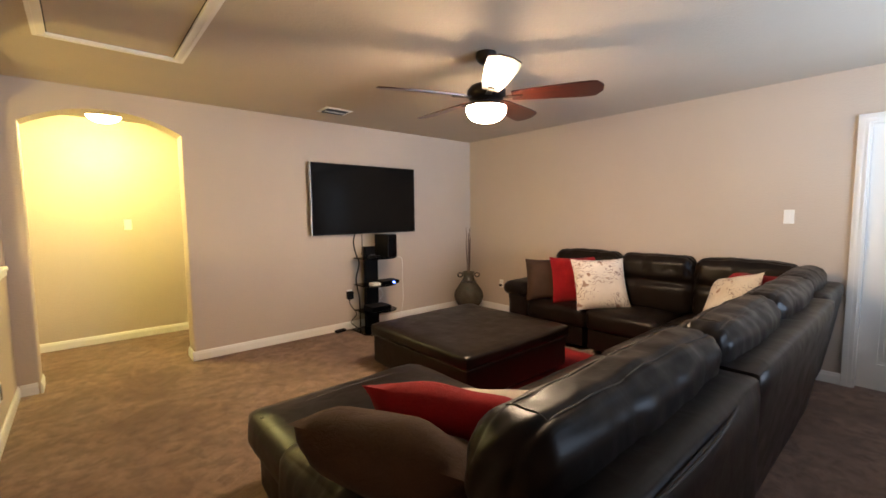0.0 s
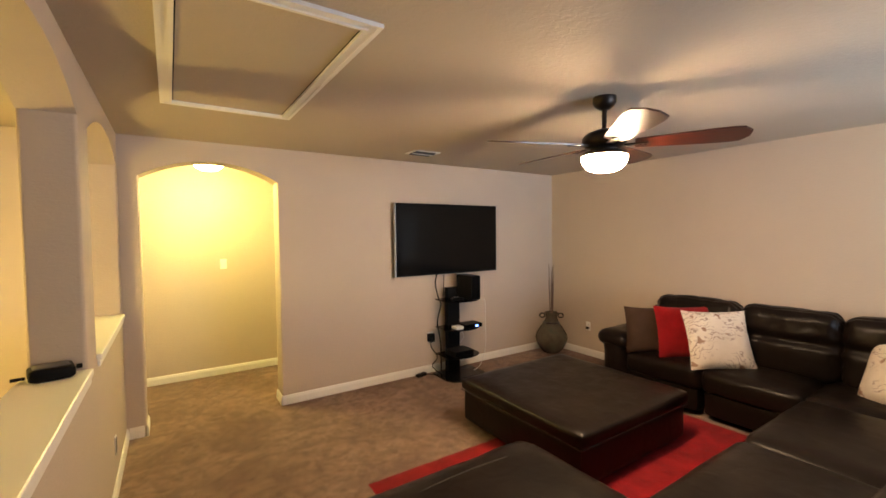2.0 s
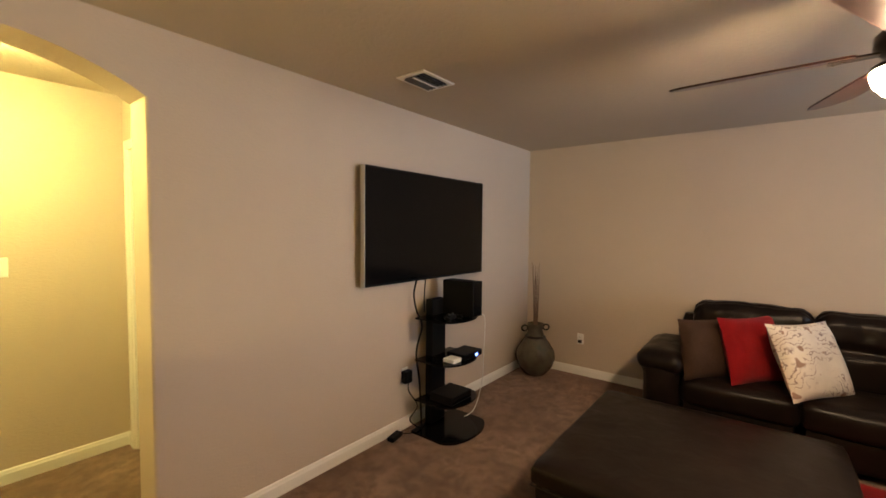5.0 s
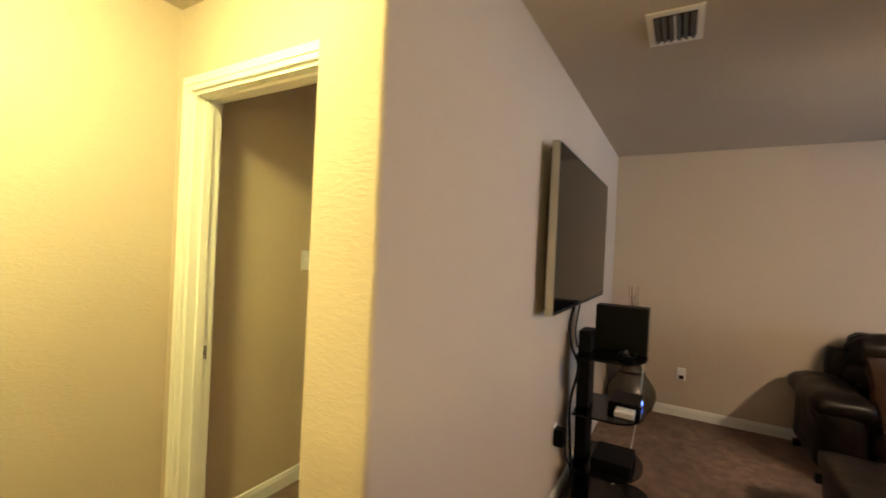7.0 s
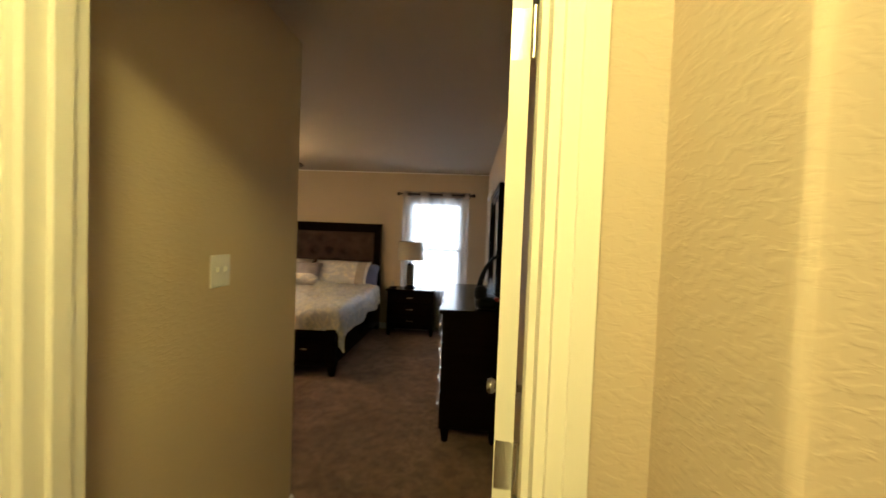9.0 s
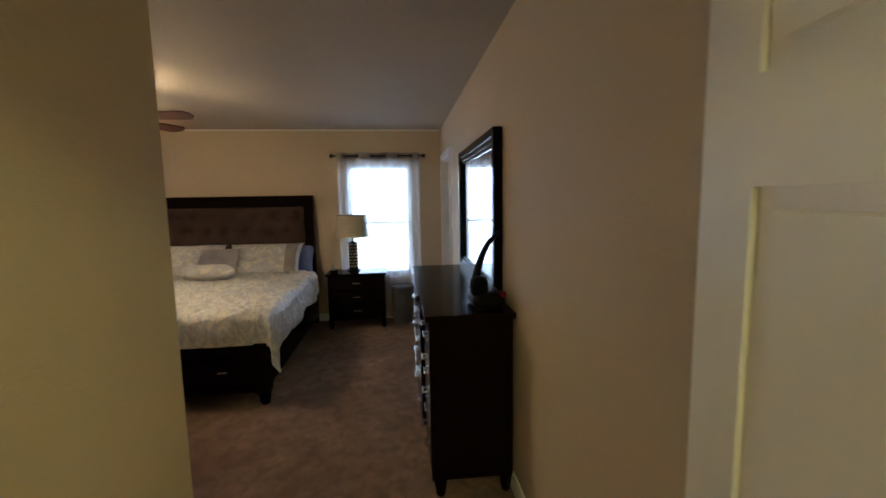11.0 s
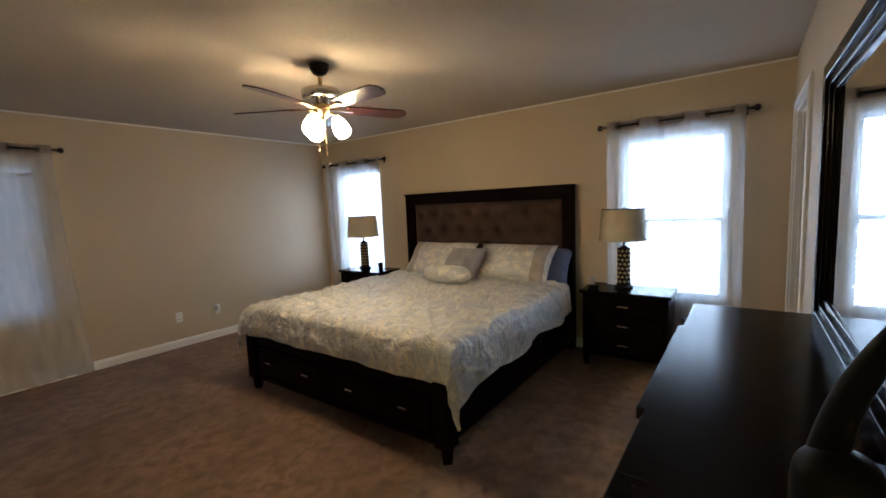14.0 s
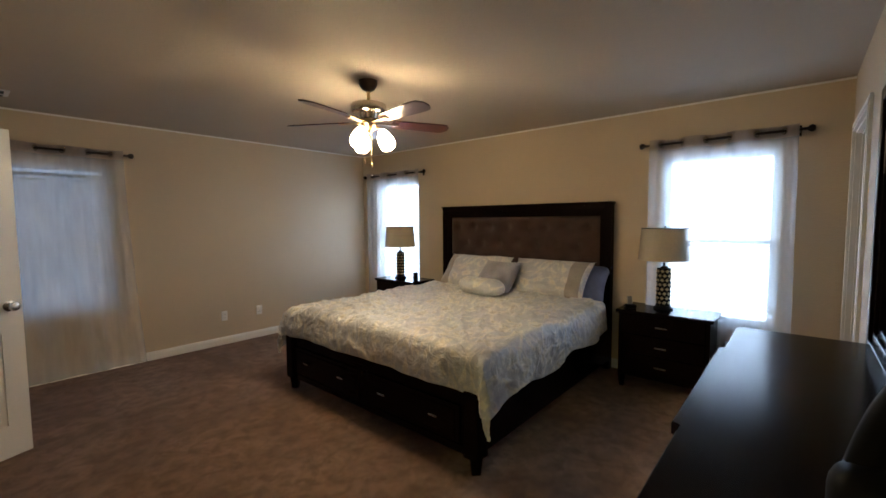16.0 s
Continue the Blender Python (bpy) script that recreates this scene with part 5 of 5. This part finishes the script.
for y in (BY0 - 0.005, BY1 + 0.005):
    part("bed_post", boxes((5.105, 5.215, y - 0.05, y + 0.05, 0.10, 0.49), bev=0.006), ESPRESSO, bed)
    lg = lathe([(0, 0), (0.036, 0), (0.050, 0.10), (0, 0.10)], 4, c=(5.16, y, 0))
    part("leg", lg, ESPRESSO, bed, smooth=False)
for y0, y1 in ((6.80, 7.64), (7.74, 8.58)):
    dr = part("drawer", boxes((5.122, 5.149, y0, y1, 0.16, 0.385), (5.114, 5.1225, y0 + 0.03, y1 - 0.03, 0.185, 0.36), bev=0.004), ESPRESSO, bed)
    for k in (0.22, 0.78):
        y = y0 + (y1 - y0) * k
        part("drawer_pull", boxes((5.092, 5.101, y - 0.035, y + 0.035, 0.277, 0.289), (5.1005, 5.1155, y - 0.028, y - 0.020, 0.279, 0.287), (5.1005, 5.1155, y + 0.020, y + 0.028, 0.279, 0.287), bev=0.002), CHROME, dr, "brushed nickel drawer pull")
part("mattress", cushion(5.23, 7.33, BY0 + 0.01, BY1 - 0.01, 0.42, 0.665, 0.05, (0, 0, 0.012), 0.003, 10), SHEET, bed, "mattress in a grey sheet")


def comforter():
    """A quilt laid over the mattress that falls over the foot and both sides in folds."""
    bm = B()
    nx, ny = 150, 170
    ex, ey0, ey1 = 5.20, BY0 - 0.005, BY1 + 0.005
    ztop = 0.705
    rows = []
    for i in range(nx + 1):
        row = []
        for j in range(ny + 1):
            u, v = i / nx, j / ny
            hang_r = 0.30 + 0.10 * (1 - u) ** 2 + 0.025 * math.sin(u * 17)
            hang_l = 0.27 + 0.08 * (1 - u) + 0.02 * math.sin(u * 13 + 1)
            fx = ex - 0.27 + u * (7.02 - ex + 0.27)
            fy = (ey0 - hang_r) + v * (ey1 + hang_l - ey0 + hang_r)
            dx = max(0.0, ex - fx)
            dy = max(0.0, ey0 - fy, fy - ey1)
            sy = -1 if fy < ey0 else 1
            r = 0.07

            def fall(d):
                """Out and down along a rounded edge, for a length d of cloth past it."""
                if d <= 0:
                    return 0.0, 0.0
                a = min(d / r, math.pi / 2)
                return r * math.sin(a), r * (1 - math.cos(a)) + max(0, d - r * math.pi / 2)

            ox, zx = fall(dx)
            oy, zy = fall(dy)
            x = max(fx, ex) - ox
            y = min(max(fy, ey0), ey1) + sy * oy
            z = ztop - max(zx, zy) - 0.35 * min(zx, zy)
            if dx > 0 and dy > 0:
                k = min(zx, zy)
                x -= 0.20 * k
                y += sy * 0.20 * k
            w = min(1, max(zx, zy) / 0.15)
            f1 = noise.noise(Vector((fx * 5.5, fy * 0.9, 1.0))) if zy > zx else noise.noise(Vector((fx * 0.9, fy * 5.5, 2.0)))
            ridge = 1 - abs(noise.noise(Vector((fx * 4.5 + 0.6 * fy, fy * 6.5, 11))))
            crease = 1 - abs(noise.noise(Vector((fx * 6 - 3 * fy, fy * 10 + fx * 4, 23))))
            crinkle = 1 - abs(noise.noise(Vector((fx * 11 + 5 * fy, fy * 13 - 4 * fx, 31))))
            puff = 0.020 * ridge ** 8 + 0.012 * crease ** 7 + 0.005 * crinkle ** 5 + 0.016 * noise.noise(Vector((fx * 3.2, fy * 3.2, 4))) + 0.007 * noise.noise(Vector((fx * 8, fy * 8, 7))) + 0.006 * noise.noise(Vector((fx * 17, fy * 17, 9)))
            crown = 0.03 * math.sin(math.pi * min(1, max(0, (fy - ey0) / (ey1 - ey0))))
            z += (puff + crown) * (1 - 0.7 * w)
            x -= w * (0.020 + 0.028 * f1 + puff * 0.6) * (zx >= zy)
            y += sy * w * (0.020 + 0.030 * f1 + puff * 0.6) * (zy > zx)
            row.append(bm.verts.new((x, y, z)))
        rows.append(row)
    for i in range(nx):
        for j in range(ny):
            bm.faces.new((rows[i][j], rows[i + 1][j], rows[i + 1][j + 1], rows[i][j + 1]))
    bmesh.ops.recalc_face_normals(bm, faces=bm.faces[:])
    up = sum(f.normal.z for f in bm.faces)
    if up < 0:
        bmesh.ops.reverse_faces(bm, faces=bm.faces[:])
    bmesh.ops.solidify(bm, geom=bm.faces[:], thickness=0.018)
    return tagged(part("comforter", bm, SATIN), "rumpled silver and gold jacquard comforter over the bed", "comforter")


comforter()


def bed_pillow(label, material, w, h, t, m, seed):
    return tagged(part("bed_pillow", pillow_mesh(w, h, t, 26, seed, 0.03), material, m=m), label, "pillow", "pillows on the bed")


TAUPE = fabric("pleated_taupe_satin", (0.36, 0.32, 0.28), 240, 0.45)


def sham_band(sham, side):
    """A plain pleated band across the outer end of a sham."""
    me = sham.data
    me.materials.append(TAUPE)
    for p in me.polygons:
        if 0.26 < side * p.center.x < 0.38:
            p.material_index = 1


sham_band(bed_pillow("silver jacquard pillow sham leaning on the headboard", SATIN, 0.86, 0.46, 0.22, pose(7.00, 8.17, 0.69, 40, 0, 90), 1), 1)
sham_band(bed_pillow("silver jacquard pillow sham leaning on the headboard", SATIN, 0.86, 0.46, 0.22, pose(6.98, 7.26, 0.69, 40, 0, 88), 2), -1)
bed_pillow("blue satin pillow behind the sham", BLUE, 0.70, 0.40, 0.16, pose(7.14, 7.05, 0.68, 36, 0, 90), 3)
bed_pillow("small square silver lilac accent pillow", LILAC, 0.44, 0.42, 0.16, pose(6.76, 7.72, 0.71, 42, 0, 86), 4)
bl = cushion(-0.25, 0.25, -0.085, 0.085, 0, 0.17, 0.085, (0.02, 0, 0), 0.004, 16, 5)
tagged(part("bolster_pillow", bl, SATIN, m=pose(6.55, 7.66, 0.735, 0, 0, 86)), "small silver jacquard bolster pillow", "pillow", "pillows on the bed")

# ---- nightstands and lamps ----
def nightstand(m):
    """Three drawers; local x runs along the front, y to the back, front at y = 0."""
    d = thing("nightstand", "espresso wood nightstand with three drawers", "nightstand", m, group="nightstands")
    w, dp, h = 0.68, 0.40, 0.68
    part("top", box(B(), -w / 2 - 0.022, w / 2 + 0.022, -0.022, dp, h - 0.03, h, 0.006), ESPRESSO, d)
    for x0, x1 in ((-w / 2, -w / 2 + 0.03), (w / 2 - 0.03, w / 2)):
        part("side_panel", box(B(), x0, x1, 0, dp, 0.10, h - 0.03), ESPRESSO, d, smooth=False)
    part("bottom_panel", box(B(), -w / 2 + 0.03, w / 2 - 0.03, 0.02, dp, 0.10, 0.14), ESPRESSO, d, smooth=False)
    part("back_panel", box(B(), -w / 2 + 0.03, w / 2 - 0.03, dp - 0.015, dp, 0.14, h - 0.03), ESPRESSO, d, smooth=False)
    for x in (-w / 2 + 0.025, w / 2 - 0.025):
        for y in (0.025, dp - 0.025):
            part("leg", lathe([(0, 0), (0.020, 0), (0.032, 0.10), (0, 0.10)], 4, c=(x, y, 0)), ESPRESSO, d, smooth=False)
    for z0, z1 in ((0.145, 0.305), (0.312, 0.472), (0.479, 0.645)):
        dr = part("drawer", boxes((-w / 2 + 0.033, w / 2 - 0.033, -0.006, 0.3, z0, z1), bev=0.004), ESPRESSO, d)
        zc = (z0 + z1) / 2
        part("drawer_pull", boxes((-0.045, 0.045, -0.028, -0.019, zc - 0.006, zc + 0.006), (-0.036, -0.028, -0.0195, -0.006, zc - 0.004, zc + 0.004), (0.028, 0.036, -0.0195, -0.006, zc - 0.004, zc + 0.004), bev=0.002), CHROME, dr, "brushed nickel drawer pull")
    return d


nightstand(pose(7.005, 6.175, 0, 0, 0, -90))
nightstand(pose(6.985, 9.37, 0, 0, 0, -90))


def shade_material():
    m = mat("gold_woven_shade", (0.40, 0.33, 0.22), 0.45, spec=0.6)
    v = coords(m, scale=(3, 3, 1))
    n = noise_tex(m, v, 90, 3)
    set_in(m, "Base Color", ramp(m, n, [(0.3, (0.52, 0.44, 0.31)), (0.7, (0.70, 0.61, 0.45))]))
    bsdf(m).inputs["Transmission Weight"].default_value = 0.12
    bsdf(m).inputs["Coat Weight"].default_value = 0.6
    bsdf(m).inputs["Coat Roughness"].default_value = 0.12
    add_bump(m, noise_tex(m, coords(m, scale=(3, 3, 1)), 6, 3), 0.35, 0.01)
    return m


SHADE = shade_material()
GOLD = mat("mosaic_gold", (0.55, 0.42, 0.22), 0.30, 0.45)


def table_lamp(m):
    d = thing("table_lamp", "unlit table lamp with mosaic column and gold drum shade", "table lamp", m, group="bedside lamps")
    part("base", lathe([(0, 0), (0.078, 0), (0.078, 0.012), (0.062, 0.022), (0.062, 0.030), (0, 0.030)], 28), BLACK, d)
    part("column", lathe([(0, 0.030), (0.054, 0.030), (0.054, 0.355), (0, 0.355)], 24), BLACK, d, "black column")
    tl, n = None, 9
    for r in range(8):
        for k in range(n):
            a = 360 / n * (k + 0.5 * (r % 2))
            mm = pose(0, 0, 0.045 + r * 0.0385, 0, 0, a)
            if tl is None:
                q = B()
                c = [q.verts.new(p) for p in ((0.0545, -0.017, 0.016), (0.0545, 0, 0.0), (0.0545, 0.017, 0.016), (0.0545, 0, 0.032))]
                t2 = [q.verts.new((p.co.x + 0.004, p.co.y * 0.75, 0.016 + (p.co.z - 0.016) * 0.75)) for p in c]
                q.faces.new(t2)
                for i in range(4):
                    q.faces.new((c[i], c[(i + 1) % 4], t2[(i + 1) % 4], t2[i]))
                bmesh.ops.recalc_face_normals(q, faces=q.faces[:])
                tl = part("mosaic_tile", q, GOLD, d, "gold diamond tile", smooth=False, m=mm)
            else:
                o = new("mosaic_tile", tl.data)
                o.parent, o.matrix_basis = d, mm
    part("neck", lathe([(0, 0.355), (0.03, 0.355), (0.03, 0.368), (0.011, 0.376), (0.011, 0.43), (0.018, 0.435), (0.018, 0.48), (0, 0.48)], 16), BRONZE, d)
    sh = B()
    lathe([(0.207, 0.425), (0.184, 0.695), (0.181, 0.695), (0.204, 0.425), (0.207, 0.425)], 40, sh)
    sp = part("shade", sh, SHADE, d, "gold drum shade in clear wrapping")
    part("shade_trim", lathe([(0.185, 0.693), (0.1865, 0.693), (0.1855, 0.700), (0.180, 0.700)], 40), BRONZE, sp)
    part("harp", boxes((-0.18, 0.18, -0.003, 0.003, 0.678, 0.684), (-0.003, 0.003, -0.18, 0.18, 0.678, 0.684), (-0.003, 0.003, -0.003, 0.003, 0.48, 0.70)), BRONZE, d, smooth=False)
    part("finial", lathe([(0, 0.684), (0.009, 0.684), (0.006, 0.698), (0.011, 0.710), (0, 0.718)], 12), BRONZE, d)
    return d


table_lamp(pose(7.235, 6.22, 0.68))
table_lamp(pose(7.205, 9.47, 0.68))
sp = thing("bedside_cup", "small black cup on the nightstand by the window", "cup", pose(7.14, 9.12, 0.681))
part("body", lathe([(0, 0), (0.030, 0), (0.034, 0.10), (0.030, 0.10), (0.027, 0.01), (0, 0.01)], 20), BLACK, sp)
part("rim", lathe([(0.0300, 0.100), (0.0345, 0.100), (0.0345, 0.106), (0.0300, 0.106)], 20), GREY, sp)
cr = thing("phone_cradle", "black phone cradle with a silver handset on the nightstand", "phone", pose(7.10, 6.45, 0.681, 0, 0, -60))
part("base", box(B(), -0.045, 0.045, -0.035, 0.035, 0, 0.03, 0.008), BLACK, cr)
part("handset", box(B(), -0.02, 0.02, -0.012, 0.012, 0.028, 0.10, 0.007), SILVER, cr, "silver handset", m=pose(0, 0.01, 0, -14, 0, 0))

# ---- dresser, mirror and vacuum cleaner ----
dr = thing("dresser", "long espresso wood dresser with stepped front and drawers", "dresser")
DX0, DX1, DYB, DYF, DZ = 3.945, 5.555, 5.10, 5.535, 0.967
tb = B()
outline = [(DX0 - 0.02, DYB - 0.01), (DX1 + 0.02, DYB - 0.01), (DX1 + 0.02, DYF + 0.008), (5.175, DYF + 0.008), (5.165, DYF + 0.026), (4.395, DYF + 0.026), (4.385, DYF + 0.008), (DX0 - 0.02, DYF + 0.008)]
for grow, za, zb in ((0.0, DZ - 0.030, DZ - 0.003), (-0.003, DZ - 0.003, DZ)):
    lo = [tb.verts.new((x, y, za)) for x, y in outline]
    hi = [tb.verts.new((x + (grow if x > 4.7 else -grow), y + (grow if y > 5.3 else 0), zb)) for x, y in outline]
    for i in range(len(outline)):
        j = (i + 1) % len(outline)
        tb.faces.new((lo[i], lo[j], hi[j], hi[i]))
    if grow == 0.0:
        tb.faces.new(lo[::-1])
    else:
        tb.faces.new(hi)
bmesh.ops.remove_doubles(tb, verts=tb.verts[:], dist=1e-5)
bmesh.ops.recalc_face_normals(tb, faces=tb.faces[:])
part("top", tb, ESPRESSO, dr, smooth=False)
for x0, x1 in ((DX0, DX0 + 0.025), (DX1 - 0.025, DX1)):
    part("side_panel", box(B(), x0, x1, DYB, DYF - 0.014, 0.10, DZ - 0.03), ESPRESSO, dr, smooth=False)
part("back_panel", box(B(), DX0 + 0.025, DX1 - 0.025, DYB, DYB + 0.015, 0.12, DZ - 0.03), ESPRESSO, dr, smooth=False)
part("bottom_panel", box(B(), DX0 + 0.025, DX1 - 0.025, DYB + 0.015, DYF - 0.05, 0.10, 0.13), ESPRESSO, dr, smooth=False)
for x in (DX0 + 0.03, DX1 - 0.03):
    for y in (DYB + 0.03, DYF - 0.06):
        part("leg", lathe([(0, 0), (0.022, 0), (0.036, 0.10), (0, 0.10)], 4, c=(x, y, 0)), ESPRESSO, dr, smooth=False)
for x0, x1, yf in ((DX0 + 0.03, 4.375, DYF - 0.012), (4.40, 5.16, DYF + 0.008), (5.185, DX1 - 0.03, DYF - 0.012)):
    for z0, z1 in ((0.14, 0.335), (0.342, 0.535), (0.542, 0.735), (0.742, 0.93)):
        w = part("drawer", boxes((x0, x1, DYB + 0.05, yf, z0, z1), bev=0.004), ESPRESSO, dr)
        zc = (z0 + z1) / 2
        for k in (0.25, 0.75):
            x = x0 + (x1 - x0) * k
            part("drawer_pull", boxes((x - 0.04, x + 0.04, yf + 0.013, yf + 0.022, zc - 0.006, zc + 0.006), (x - 0.034, x - 0.026, yf - 0.001, yf + 0.0135, zc - 0.004, zc + 0.004), (x + 0.026, x + 0.034, yf - 0.001, yf + 0.0135, zc - 0.004, zc + 0.004), bev=0.002), CHROME, w, "brushed nickel drawer pull")

MIRROR = mat("mirror_silver", (0.88, 0.90, 0.90), 0.01, 1.0)
mr = thing("dresser_mirror", "wide mirror in a dark stepped frame on the dresser", "mirror")
MX0, MX1, MZ0, MZ1 = 4.195, 5.47, 0.968, 1.912
mf = B()
for o0, o1, y in ((0.0, 0.045, 5.140), (0.045, 0.075, 5.130), (0.075, 0.10, 5.120)):
    box(mf, MX0 + o0, MX0 + o1, 5.089, y, MZ0 + o0, MZ1 - o0, 0.002, 1)
    box(mf, MX1 - o1, MX1 - o0, 5.089, y, MZ0 + o0, MZ1 - o0, 0.002, 1)
    box(mf, MX0 + o1, MX1 - o1, 5.089, y, MZ0 + o0, MZ0 + o1, 0.002, 1)
    box(mf, MX0 + o1, MX1 - o1, 5.089, y, MZ1 - o1, MZ1 - o0, 0.002, 1)
part("frame", mf, ESPRESSO, mr)
part("mirror_glass", box(B(), MX0 + 0.10, MX1 - 0.10, 5.089, 5.112, MZ0 + 0.10, MZ1 - 0.10), MIRROR, mr, "clear mirror glass", smooth=False)

REDP = mat("red_plastic", (0.26, 0.008, 0.008), 0.4)
vc = thing("handheld_vacuum", "black handheld vacuum with red trim and tall curved handle", "vacuum cleaner", pose(4.07, 5.20, 0.967))
part("body", cushion(-0.09, 0.16, -0.075, 0.085, 0.0, 0.085, 0.035, (0.01, 0.01, 0.012), cuts=9), BLACK, vc)
part("motor_hump", cushion(-0.075, 0.02, 0.005, 0.10, 0.06, 0.17, 0.04, cuts=7), BLACK, vc)
part("release_button", cushion(-0.080, -0.04, -0.080, -0.045, 0.06, 0.092, 0.012, cuts=4), REDP, vc, "red release button")
part("handle", tube(curve_pts([(-0.01, 0.070, 0.08), (-0.01, 0.062, 0.16), (-0.01, 0.040, 0.25), (-0.01, -0.005, 0.34), (-0.01, -0.065, 0.395)], 7), 0.018, 10, taper=lambda k: 1.45 - 0.9 * k), BLACK, vc, "curved black handle")
part("nozzle", boxes((0.13, 0.25, -0.04, 0.05, 0.0, 0.035), bev=0.008), GREY, vc)

# ---- bedroom small things ----
outlet("white outlet low on the bedroom wall", pose(5.305, 10.51, 0.34))
outlet("white outlet with a plug on the bedroom wall", pose(5.725, 10.51, 0.345))
pp = thing("plug_adapter", "white plug-in adapter in the bedroom outlet", "plug", pose(5.725, 10.51, 0.365))
part("plug", box(B(), -0.022, 0.022, -0.045, -0.0088, -0.02, 0.03, 0.006), WHITE, pp)
strike = thing("strike_plate", "nickel strike plate on the bedroom door frame", "strike plate", pose(1.70, 6.067, 0.94))
part("plate", boxes((-0.016, 0.016, -0.0025, 0.0015, -0.03, 0.03)), CHROME, strike, smooth=False)
part("latch_hole", boxes((-0.006, 0.006, -0.0032, -0.0024, -0.012, 0.012)), BLACK, strike, smooth=False)
bsk = thing("floor_basket", "round grey fabric basket behind the nightstand", "basket", pose(7.20, 5.62, 0))
part("body", lathe([(0, 0), (0.12, 0), (0.14, 0.30), (0.145, 0.46), (0.135, 0.46), (0.125, 0.05), (0, 0.05)], 24), fabric("grey_felt", (0.10, 0.10, 0.105)), bsk)
part("rim", lathe([(0.1352, 0.46), (0.147, 0.455), (0.150, 0.47), (0.142, 0.48), (0.1345, 0.47)], 24), GREY, bsk)
